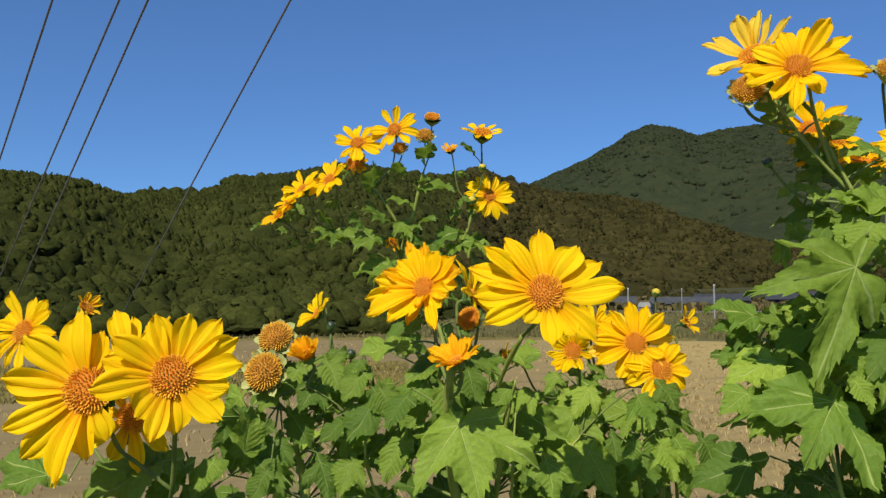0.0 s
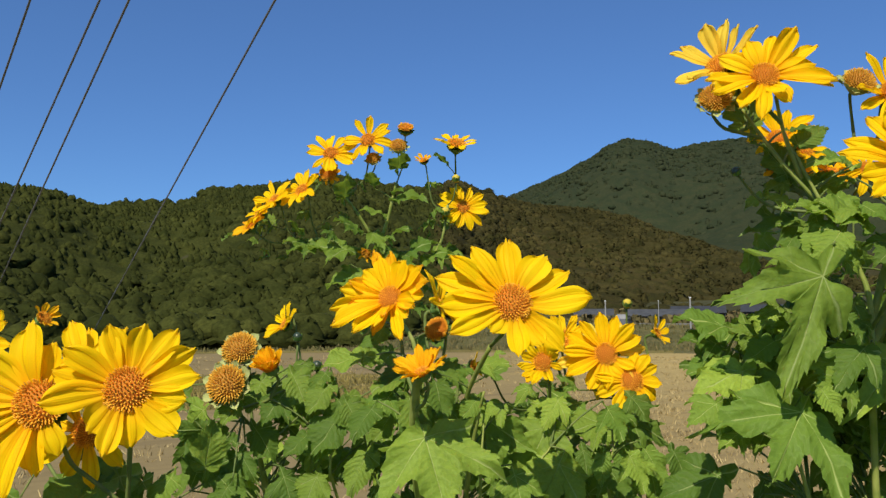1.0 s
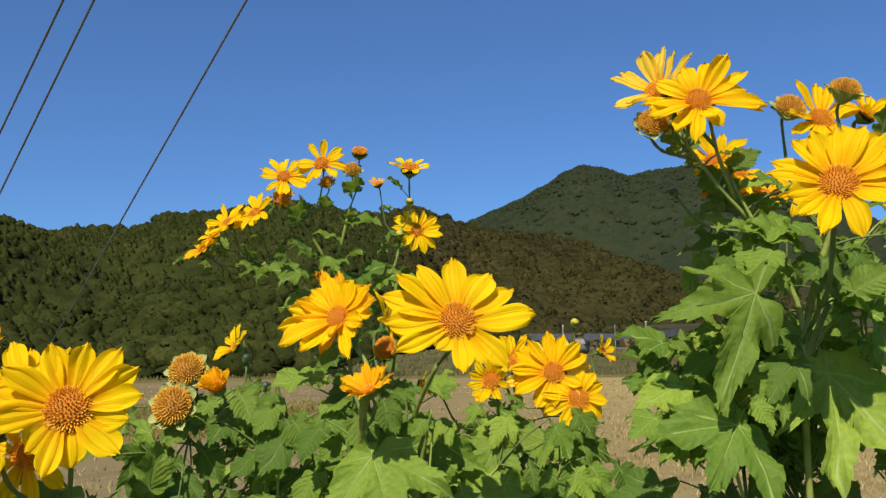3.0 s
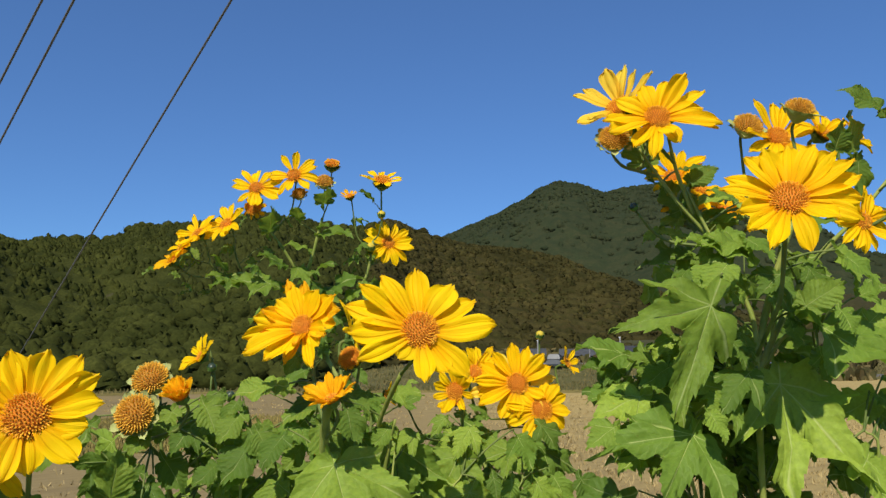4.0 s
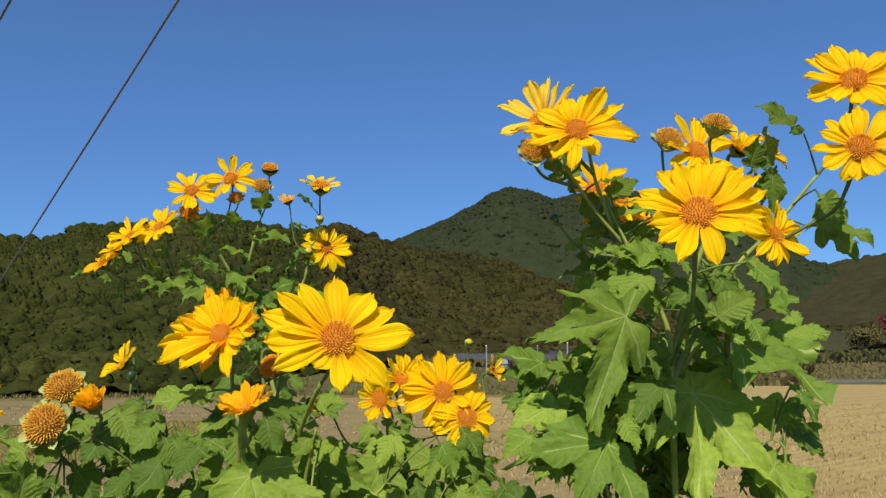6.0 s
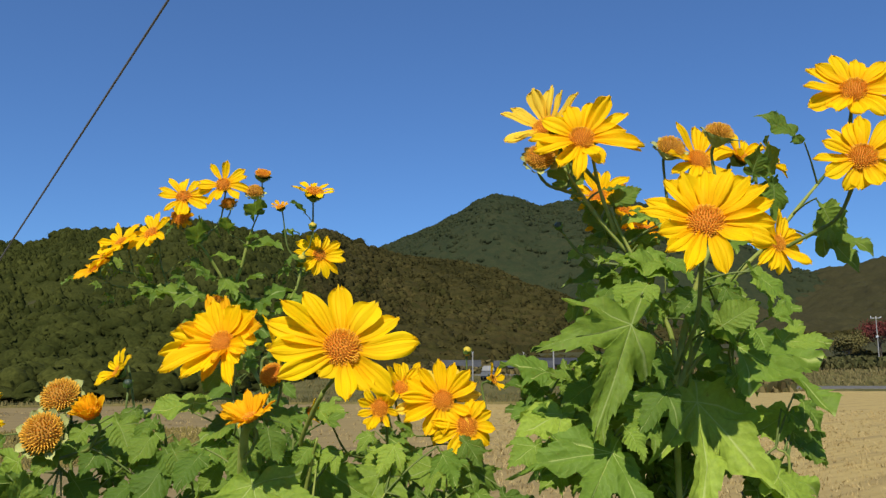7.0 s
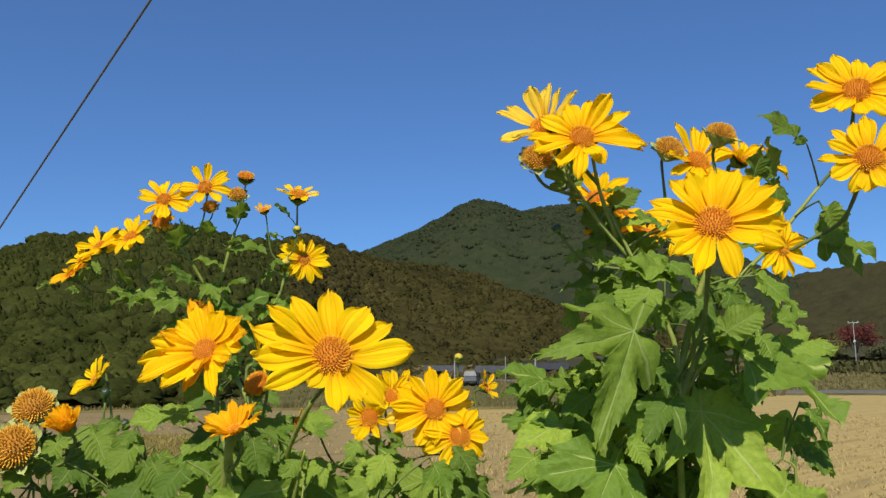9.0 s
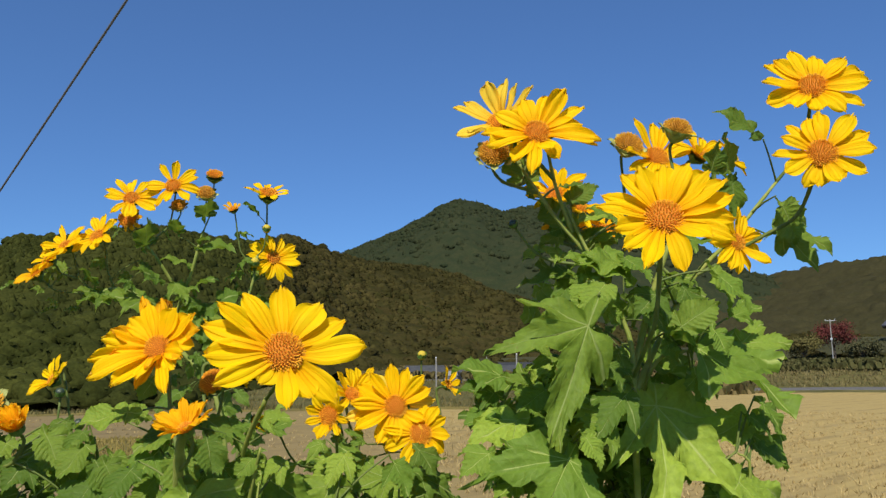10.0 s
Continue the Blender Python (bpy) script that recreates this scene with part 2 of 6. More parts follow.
LEAVES = {"five": [leaf_mesh(FIVE, 11 + i, d, w) for i, (d, w) in enumerate(((0.10, 1.0), (0.22, 1.1), (0.38, 0.95), (0.28, 1.15), (0.55, 1.0)))] + [leaf_mesh(HAND, 71, 0.16, 1.0, 130), leaf_mesh(WING, 72, 0.14, 1.0, 130), leaf_mesh(SPREAD, 73, 0.12, 1.0, 140), leaf_mesh(BROAD, 74, 0.14, 1.0, 130)],
          "three": [leaf_mesh(THREE, 31 + i, d, w) for i, (d, w) in enumerate(((0.10, 1.0), (0.25, 1.1), (0.40, 0.9), (0.55, 1.1), (0.20, 0.85)))],
          "plain": [leaf_mesh(PLAIN, 51 + i, d, w, 80) for i, (d, w) in enumerate(((0.08, 1.0), (0.2, 1.0), (0.35, 1.15), (0.5, 0.9), (0.3, 0.8)))]}


def petal_mesh(seed, wide, curl, notch):
    """A ray petal one unit long: broadest past the middle, ribbed lengthwise, with a blunt, notched end."""
    r = random.Random(seed)
    p = [r.uniform(0, 6.28) for _ in range(5)]
    tw = r.uniform(-0.5, 0.5)
    sk = r.uniform(-0.10, 0.10)
    ribs = r.choice((6.6, 7.6, 8.4))
    lean = r.uniform(-0.5, 0.5)

    def point(u, v):
        rise = 0.40 + 0.60 * math.sin(min(1.0, v / 0.58) * 1.5708) ** 1.2
        w = wide * rise * (1.0 if v < 0.62 else 1 - 0.72 * ((v - 0.62) / 0.38) ** 2.3)
        x = u * w * (1 + 0.05 * math.sin(6 * v + p[3] + 2 * u))
        end = v ** 7
        y = v - end * (0.07 * (u - 0.3 * lean) ** 2 + notch * (0.5 + 0.5 * math.cos(u * 7.0 + p[0])))
        z = 0.046 * math.cos(u * ribs + p[4] * 0.2) * (0.35 + v) * (1 - 0.4 * v) - curl * v * v + 0.30 * abs(x) * (1 - 0.5 * v)
        z += 0.022 * math.sin(6 * v + p[1]) + 0.025 * math.sin(9 * v + 3 * u + p[2]) * abs(u) * v
        x += sk * v * v
        z += tw * x * v
        return (x, y, z)

    return grid_mesh("petal", 10, 14, point)


PETALS = [petal_mesh(100 + i, w, c, n) for i, (w, c, n) in enumerate(
    ((0.17, 0.08, 0.05), (0.19, 0.03, 0.07), (0.155, 0.15, 0.04), (0.18, -0.05, 0.06), (0.20, 0.10, 0.08), (0.16, 0.0, 0.03), (0.175, 0.20, 0.06), (0.19, -0.10, 0.05), (0.165, 0.05, 0.09)))]


def petals_in(material):
    out = []
    for me in PETALS:
        c = me.copy()
        c.materials.append(material)
        out.append(c)
    return out


PETAL_SETS = {"yellow": petals_in(M_PETAL), "orange": petals_in(M_PETAL_ORANGE), "pale": petals_in(M_PETAL_PALE)}


def disc_mesh(name, count, dome, knob, spike, material, core, seed):
    """A dome of florets set on a spiral, radius one."""
    r = random.Random(seed)
    verts, faces = [], []

    def ring(center, axis, rad, segs, h, tipr):
        axis = axis.normalized()
        a = axis.orthogonal().normalized()
        b = axis.cross(a)
        base = len(verts)
        for k in range(segs):
            t = 6.2832 * k / segs
            verts.append(center + (a * math.cos(t) + b * math.sin(t)) * rad)
        for k in range(segs):
            t = 6.2832 * k / segs
            verts.append(center + axis * h + (a * math.cos(t) + b * math.sin(t)) * rad * tipr)
        verts.append(center + axis * h * 1.25)
        for k in range(segs):
            k2 = (k + 1) % segs
            faces.append((base + k, base + k2, base + segs + k2, base + segs + k))
            faces.append((base + segs + k, base + segs + k2, base + 2 * segs))

    # the core under the florets
    rings, segs = 7, 20
    for j in range(rings + 1):
        f = j / rings
        ang = f * 1.75
        for k in range(segs):
            t = 6.2832 * k / segs
            verts.append(Vector((0.93 * math.sin(ang) * math.cos(t), 0.93 * math.sin(ang) * math.sin(t), dome * math.cos(ang) * 0.93)))
    for j in range(rings):
        for k in range(segs):
            k2 = (k + 1) % segs
            faces.append((j * segs + k, (j + 1) * segs + k, (j + 1) * segs + k2, j * segs + k2))
    inner = len(faces)
    for i in range(count):
        f = math.sqrt((i + 0.5) / count)
        ang = f * 1.55
        t = i * 2.399963
        n = Vector((math.sin(ang) * math.cos(t), math.sin(ang) * math.sin(t), math.cos(ang)))
        c = Vector((n.x * 0.93, n.y * 0.93, n.z * dome * 0.93))
        n = Vector((n.x, n.y, n.z / max(0.3, dome) * 0.8 + 0.25))
        n += Vector((r.uniform(-1, 1), r.uniform(-1, 1), r.uniform(-1, 1))) * 0.28 * spike
        ring(c, n, knob * r.uniform(0.85, 1.15), 5, spike * r.uniform(0.6, 1.3) * 0.2 + 0.05, 0.75)
    me = bpy.data.meshes.new(name)
    me.from_pydata(verts, [], faces)
    me.materials.append(material)
    me.materials.append(core)
    me.polygons.foreach_set("material_index", [1] * inner + [0] * (len(faces) - inner))
    me.update()
    return me


DISC_OPEN = [disc_mesh("florets", 230, 0.42, 0.044, 0.6, M_DISC, M_CORE, s) for s in (1, 2)]
DISC_SPENT = [disc_mesh("florets", 230, 0.74, 0.046, 0.75, M_DISC_SPENT, M_CORE_SPENT, s) for s in (3, 4)]


def cup_mesh(name, n, length, spread, material, seed):
    """A cup of green bracts behind a head, radius one, opening up z."""
    r = random.Random(seed)
    bm = bmesh.new()
    prof = [(0.16, -0.95), (0.30, -0.85), (0.62, -0.55), (0.88, -0.15), (0.90, 0.02)]
    rows = [[bm.verts.new((a * math.cos(6.2832 * k / 16), a * math.sin(6.2832 * k / 16), z)) for k in range(16)] for a, z in prof]
    for p, q in zip(rows, rows[1:]):
        for k in range(16):
            bm.faces.new((p[k], p[(k + 1) % 16], q[(k + 1) % 16], q[k]))
    for layer in range(2):
        for i in range(n):
            t = 6.2832 * (i + 0.5 * layer) / n + r.uniform(-0.1, 0.1)
            sp = spread * r.uniform(0.7, 1.2) - 0.2 * layer
            ln = length * r.uniform(0.8, 1.15) * (1 - 0.25 * layer)
            prev = None
            for j in range(5):
                v = j / 4
                w = 0.24 * math.sqrt(max(0.0, 1 - v ** 3)) + 0.02
                rad, z = 0.84 + sp * v * ln, -0.25 + ln * v * (1 - 0.55 * sp * v) - 0.12 * layer
                pair = [bm.verts.new((rad * math.cos(t) - s * w * math.sin(t), rad * math.sin(t) + s * w * math.cos(t), z + 0.05 * s * s)) for s in (-1, 0, 1)]
                pair[1].co += Vector((0.04 * math.cos(t), 0.04 * math.sin(t), -0.04))
                if prev:
                    bm.faces.new((prev[0], prev[1], pair[1], pair[0]))
                    bm.faces.new((prev[1], prev[2], pair[2], pair[1]))
                prev = pair
    for f in bm.faces:
        f.smooth = True
    me = bpy.data.meshes.new(name)
    bm.to_mesh(me)
    bm.free()
    me.materials.append(material)
    return me


CUP_OPEN = cup_mesh("sepal_cup", 10, 0.7, 0.75, M_CUP, 5)
CUP_SPENT = cup_mesh("sepal_cup", 8, 0.55, 1.0, M_SEPAL, 6)
CUP_CLOSED = cup_mesh("sepal_cup", 9, 0.8, 0.15, M_CUP, 7)


def tube(points, r0, r1, segs=8):
    """A round tapered stem along a smooth line through the points."""
    pts = [Vector(p) for p in points]
    line = []
    for i in range(len(pts) - 1):
        a, b = pts[max(0, i - 1)], pts[i]
        c, d = pts[i + 1], pts[min(len(pts) - 1, i + 2)]
        for k in range(5):
            t = k / 5
            line.append(0.5 * ((2 * b) + (c - a) * t + (2 * a - 5 * b + 4 * c - d) * t * t + (3 * b - a - 3 * c + d) * t ** 3))
    line.append(pts[-1])
    bm = bmesh.new()
    prev = None
    ref = Vector((0.31, 0.87, 0.11))
    for i, p in enumerate(line):
        d = (line[min(i + 1, len(line) - 1)] - line[max(i - 1, 0)]).normalized()
        a = d.cross(ref).normalized()
        b = d.cross(a)
        f = i / (len(line) - 1)
        rad = r0 + (r1 - r0) * f
        rad *= 1 + 0.10 * math.sin(i * 2.1)
        row = [bm.verts.new(p + (a * math.cos(6.2832 * k / segs) + b * math.sin(6.2832 * k / segs)) * rad) for k in range(segs)]
        if prev:
            for k in range(segs):
                bm.faces.new((prev[k], prev[(k + 1) % segs], row[(k + 1) % segs], row[k]))
        prev = row
    bm.faces.new(prev)
    for f in bm.faces:
        f.smooth = True
    return bm, line


class Plant:
    """A flowering plant: an Empty at its foot that carries stems, leaves and heads."""

    def __init__(self, foot, label):
        self.ob = tagged(new("flowering_plant"), label, "plant", "tall yellow flowering plants")
        self.ob.matrix_basis = Matrix.Translation(foot)
        self.inv = Matrix.Translation(foot).inverted()
        self.line = []

    def add(self, name, bm, material, label=""):
        ob = part(name, bm, material, self.ob, label)
        ob.matrix_parent_inverse = self.inv
        return ob

    def stem(self, points, r0=0.008, r1=0.004):
        bm, line = tube(points, r0, r1)
        self.line += line
        return self.add("stem", bm, M_STEM)

    def joint(self, p, drop=0.03):
        """The place on the stems where a stalk to p sets off."""
        best = [q for q in self.line if q.z < p.z - drop] or self.line
        return min(best, key=lambda q: (q - p).length + 1.0 * abs(q.z - (p.z - 2.6 * math.hypot(q.x - p.x, q.y - p.y))))

    def flower(self, pos, az, el, R, n=13, tilt=6.0, tone="yellow", head="open", disc=0.27, stalk=True, spin=0.0, label="", petals=()):
        """A flower head at pos that faces az degrees to the right of straight back along y, el degrees up.
        petals: rows of (degrees clockwise from the top, length as a share of R), where they are known one by one."""
        pos = Vector(pos)
        a, e = radians(az), radians(el)
        nrm = Vector((math.sin(a) * math.cos(e), -math.cos(a) * math.cos(e), math.sin(e)))
        q = nrm.to_track_quat("Z", "Y")
        m = Matrix.LocRotScale(pos, q, None)
        spent = head == "spent"
        rd = R * disc * (0.86 if spent else 1.0)
        meshes = DISC_SPENT if spent else DISC_OPEN
        ob = place("flower_head", rng.choice(meshes), None, self.ob, label or ("dry seed head with brown florets" if spent else "yellow flower with an orange disc"))
        ob.matrix_parent_inverse = self.inv
        ob.matrix_basis = m @ Matrix.Rotation(rng.uniform(0, 6.28), 4, "Z") @ Matrix.Scale(rd, 4)
        cup = place("sepal_cup", CUP_SPENT if spent else (CUP_CLOSED if head == "half" else CUP_OPEN), None, ob)
        cup.matrix_basis = Matrix.Translation((0, 0, 0.0 if spent else -0.42)) @ Matrix.Scale(1.1 if spent else 0.94, 4)
        inv = ob.matrix_basis.inverted()
        rows = [(-radians(d) + rng.uniform(-0.03, 0.03), R * f) for d, f in petals] or [(6.2832 * i / n + rng.uniform(-0.18, 0.18) + spin, R * rng.uniform(0.84, 1.06)) for i in range(n)]
        # a few more behind, where the front ones leave a gap
        for (d, f), (d2, f2) in zip(petals, list(petals)[1:] + [(petals[0][0] + 360, petals[0][1])] if petals else ()):
            if d2 - d > 37:
                rows.append((-radians((d + d2) / 2 + rng.uniform(-3, 3)), R * min(f, f2) * rng.uniform(0.84, 0.94)))
        swing = 5 if petals else 12
        for i, (t, reach) in enumerate(rows):
            ln = reach - rd * 0.72
            tl = tilt + rng.uniform(-swing, swing) + (3 if i % 2 else -4)
            pm = m @ Matrix.Rotation(t, 4, "Z") @ Matrix.Translation((0, rd * 0.78, rd * ((0.02 if i < len(petals) or not petals else -0.14) + 0.09 * (i % 2) + 0.03 * rng.random()))) @ Matrix.Rotation(radians(tl), 4, "X") @ Matrix.Rotation(radians(rng.uniform(-16, 16)), 4, "Y") @ Matrix.Diagonal((R * 0.86 * rng.uniform(0.86, 1.14), ln, ln, 1))
            pt = place("petal", rng.choice(PETAL_SETS[tone]), None, ob)
            pt.matrix_basis = inv @ pm
        if stalk:
            back = pos - nrm * rd * 0.85
            j = self.joint(back)
            drop = max(0.02, back.z - j.z)
            mid = Vector((back.x * 0.8 + j.x * 0.2, back.y * 0.8 + j.y * 0.2, back.z - 0.5 * drop)) - nrm * 0.12 * (back - j).length
            bm, line = tube([j, j * 0.4 + mid * 0.6 + Vector((0, 0, -0.02 * drop)), mid, back - nrm * 0.012, back], 0.0019, 0.0016 if R < 0.04 else 0.0023, 7)
            self.add("stalk", bm, M_STALK)
            self.line += line[3:-6]
        return ob

    def bud(self, pos, R, az=0, el=60, tip=True):
        pos = Vector(pos)
        a, e = radians(az), radians(el)
        nrm = Vector((math.sin(a) * math.cos(e), -math.cos(a) * math.cos(e), math.sin(e)))
        m = Matrix.LocRotScale(pos, nrm.to_track_quat("Z", "Y"), None)
        bm = bmesh.new()
        bmesh.ops.create_icosphere(bm, subdivisions=2, radius=1.0)
        for v in bm.verts:
            t = math.atan2(v.co.y, v.co.x)
            v.co *= 1 + 0.06 * math.cos(5 * t) * (1 - abs(v.co.z))
            v.co.z *= 1.15
        for f in bm.faces:
            f.smooth = True
        ob = part("flower_bud", bm, M_BUDTIP if tip else M_BUD, self.ob, "closed yellow bud" if tip else "dark round closed bud")
        ob.matrix_parent_inverse = self.inv
        ob.matrix_basis = m @ Matrix.Scale(R, 4)
        cup = place("sepal_cup", CUP_CLOSED, None, ob)
        cup.matrix_basis = Matrix.Translation((0, 0, 0.12)) @ Matrix.Scale(1.14, 4)
        back = pos - nrm * R * 1.1
        j = self.joint(back)
        bm, line = tube([j, j * 0.3 + back * 0.7 - Vector((0, 0, 0.3 * max(0.0, back.z - j.z))) - nrm * 0.1 * (back - j).length, back], 0.0018, 0.0013, 6)
        self.add("stalk", bm, M_STALK)

    def leaf(self, base, tip, kind="five", shape=1, up=None, wide=1.0, dark=False, stalk=True):
        base, tip = Vector(base), Vector(tip)
        d = tip - base
        ln = d.length
        y = d.normalized()
        up = Vector(up or (0, -0.55, 0.83))
        z = (up - y * up.dot(y)).normalized()
        x = y.cross(z)
        m = Matrix((x, y, z)).transposed().to_4x4()
        m.translation = base
        ob = place("leaf", leaf_in(kind, shape, dark), None, self.ob)
        ob.matrix_parent_inverse = self.inv
        ob.matrix_basis = m @ Matrix.Diagonal((ln * wide, ln, ln, 1))
        if stalk and self.line:
            j = min(self.line, key=lambda q: (q - base).length + 0.6 * abs(q.z - (base.z - 0.8 * math.hypot(q.x - base.x, q.y - base.y))))
            if (j - base).length > 0.004:
                mid = (j + base) / 2 + Vector((0, 0, 0.05 * (j - base).length))
                bm, _ = tube([j, mid, base], 0.0013, 0.0009, 6)
                st = part("leaf_stalk", bm, M_STALK, ob)
                st.matrix_parent_inverse = ob.matrix_basis.inverted()


LEAF_CACHE = {}


def leaf_in(kind, shape, dark):
    key = (kind, shape, dark)
    if key not in LEAF_CACHE:
        me = LEAVES[kind][shape].copy()
        me.materials.append(M_LEAF_DARK_SHADED if dark else M_LEAF)
        LEAF_CACHE[key] = me
    return LEAF_CACHE[key]

# ---- ground, fields, road ----
def smooth(a, b, x):
    t = min(1.0, max(0.0, (x - a) / (b - a)))
    return t * t * (3 - 2 * t)


def ground_z(x, y):
    """Height of the ground: a bed by the plants, a stubble field, a grassy bank up to a road, and rising land."""
    r = math.hypot(x, y)
    z = -0.5 * smooth(2.3, 3.6, y)
    if y > 0:
        az = math.degrees(math.atan2(x, y))
        far = smooth(20, 29, az)               # to the right the field runs on farther
        z += 1.9 * smooth(64 + 46 * far, 95 + 26 * far, r)
        z += smooth(101, 170, r) * (5.0 + 2.5 * smooth(20, 40, az))
    z += 0.04 * noise.noise((x * 0.4, y * 0.4, 0)) * smooth(2, 6, r) + 0.25 * noise.noise((x * 0.05, y * 0.05, 3)) * smooth(62, 90, r)
    return z


def mat_field():
    n = Nodes("stubble_field")
    big = n.ramp(n.noise(0.15, 3), 0.35, 0.65)
    fine = n.ramp(n.noise(9, 8, rough=0.75), 0.3, 0.7)
    mid = n.ramp(n.noise(1.6, 5), 0.35, 0.65)
    c = n.mix(fine, (0.31, 0.225, 0.080), (0.43, 0.318, 0.116))
    c = n.mix(n.math("MULTIPLY", big, 0.5), c, (0.39, 0.295, 0.115))
    c = n.mix(n.math("MULTIPLY", mid, 0.35), c, (0.34, 0.255, 0.105))
    far_left = n.t.nodes.new("ShaderNodeSeparateXYZ")
    n.link(n.t.nodes.new("ShaderNodeTexCoord").outputs["Object"], far_left.inputs[0])
    bare = n.ramp(n.math("ADD", far_left.outputs[0], n.math("MULTIPLY", n.noise(0.3, 3), 4.0)), 14.0, 2.0)
    c = n.mix(n.math("MULTIPLY", bare, 0.72), c, (0.172, 0.130, 0.066))
    # tracks along the straw rows
    pos = n.t.nodes.new("ShaderNodeSeparateXYZ")
    n.link(n.t.nodes.new("ShaderNodeTexCoord").outputs["Object"], pos.inputs[0])
    across = n.math("SUBTRACT", n.math("MULTIPLY", pos.outputs[0], math.cos(radians(58))), n.math("MULTIPLY", pos.outputs[1], math.sin(radians(58))))
    across = n.math("ADD", across, n.math("MULTIPLY", n.noise(0.8, 2), 0.25))
    line = n.math("SINE", n.math("MULTIPLY", across, 6.2832 / 0.35))
    wide = n.ramp(n.math("SINE", n.math("MULTIPLY", across, 6.2832 / 2.1)), 0.55, 0.95)
    rows = n.math("MULTIPLY", n.ramp(line, -0.2, 0.9), n.math("MULTIPLY", n.ramp(n.noise(2.5, 4), 0.35, 0.6), 0.28))
    c = n.mix(rows, c, (0.15, 0.105, 0.05))
    c = n.mix(n.math("MULTIPLY", wide, n.math("MULTIPLY", n.ramp(n.noise(0.5, 3), 0.4, 0.6), 0.4)), c, (0.14, 0.10, 0.05))
    # the weedy verge on which the plants stand
    co = n.t.nodes.new("ShaderNodeTexCoord")
    sep = n.t.nodes.new("ShaderNodeSeparateXYZ")
    n.link(co.outputs["Object"], sep.inputs[0])
    edge = n.math("ADD", sep.outputs[1], n.math("MULTIPLY", n.noise(1.2, 4), 1.2))
    weeds = n.mix(n.ramp(n.noise(6, 6, rough=0.7), 0.3, 0.7), (0.06, 0.10, 0.03), (0.16, 0.13, 0.06))
    c = n.mix(n.ramp(edge, 2.9, 3.6), weeds, c)
    n.colour(c)
    n.rough(0.95, 0.1)
    n.bump(n.noise(7, 8, rough=0.8), 0.3, 0.05)
    return n.mat


def mat_grass(name, a, b, scale):
    n = Nodes(name)
    c = n.mix(n.ramp(n.noise(scale, 6, rough=0.7), 0.3, 0.7), a, b)
    c = n.mix(n.math("MULTIPLY", n.ramp(n.noise(scale * 0.12, 3), 0.4, 0.6), 0.5), c, tuple(x * 0.6 for x in a))
    n.colour(c)
    n.rough(0.95, 0.1)
    n.bump(n.noise(scale * 1.5, 6, rough=0.75), 1.0, 0.15)
    return n.mat


M_FIELD = mat_field()
M_GOLD = mat_grass("golden_grass", (0.170, 0.140, 0.040), (0.265, 0.205, 0.060), 2)
M_BANK = mat_grass("bank_grass", (0.085, 0.085, 0.028), (0.165, 0.135, 0.052), 1.2)
M_WILD = mat_grass("forest_floor", (0.050, 0.050, 0.020), (0.066, 0.062, 0.025), 0.5)


M_FARWILD = mat_grass("far_forest_floor", (0.044, 0.052, 0.021), (0.056, 0.058, 0.025), 0.2)


def ground():
    radii = [0.0, 0.6, 1.2, 1.8, 2.3, 2.8, 3.3, 4, 5, 6, 7, 8.5, 10, 12, 14, 17, 20, 24, 28, 33, 38, 44, 50, 54, 58, 61, 64, 67, 70, 74, 78, 82, 86, 90, 95, 98, 101, 106, 112, 120, 130, 145, 160, 180, 220, 300, 450, 700, 1100, 1700, 2600, 4000]
    segs = 144
    verts, faces, mats = [], [], []
    for r in radii:
        for k in range(segs):
            a = 6.2832 * k / segs
            x, y = r * math.sin(a), r * math.cos(a)
            verts.append((x, y, ground_z(x, y)))
    for j in range(len(radii) - 1):
        rm = (radii[j] + radii[j + 1]) / 2
        for k in range(segs):
            k2 = (k + 1) % segs
            faces.append((j * segs + k, (j + 1) * segs + k, (j + 1) * segs + k2, j * segs + k2))
            a = 360 * (k + 0.5) / segs
            az = a - 360 if a > 180 else a
            if az < -3 and 19 < rm < 33 and az > -80:
                mats.append(1)
            elif rm < (108 if az > 25 else 57):
                mats.append(0)
            elif rm < 64:
                mats.append(1 if az < 18 else 2)
            elif rm < 120:
                mats.append(2)
            else:
                mats.append(3)
    me = bpy.data.meshes.new("ground")
    me.from_pydata(verts, [], [f[::-1] for f in faces])
    for m in (M_FIELD, M_GOLD, M_BANK, M_WILD):
        me.materials.append(m)
    me.polygons.foreach_set("material_index", mats)
    me.polygons.foreach_set("use_smooth", [True] * len(mats))
    return tagged(new("ground", me), "dry harvested field with tan stubble and grassy banks", "ground", kind="structure")


ground()


def scatter(name, verts_list, faces_list, material, label, category):
    """One object of uncountable small growth from joined arrays."""
    me = bpy.data.meshes.new(name)
    me.from_pydata(np.concatenate(verts_list).tolist(), [], np.concatenate(faces_list).tolist())
    me.materials.append(material)
    me.polygons.foreach_set("use_smooth", [True] * len(me.polygons))
    return tagged(new(name, me), label, category, kind="stuff")


ROW = (math.sin(radians(58)), math.cos(radians(58)))    # the way the straw rows run


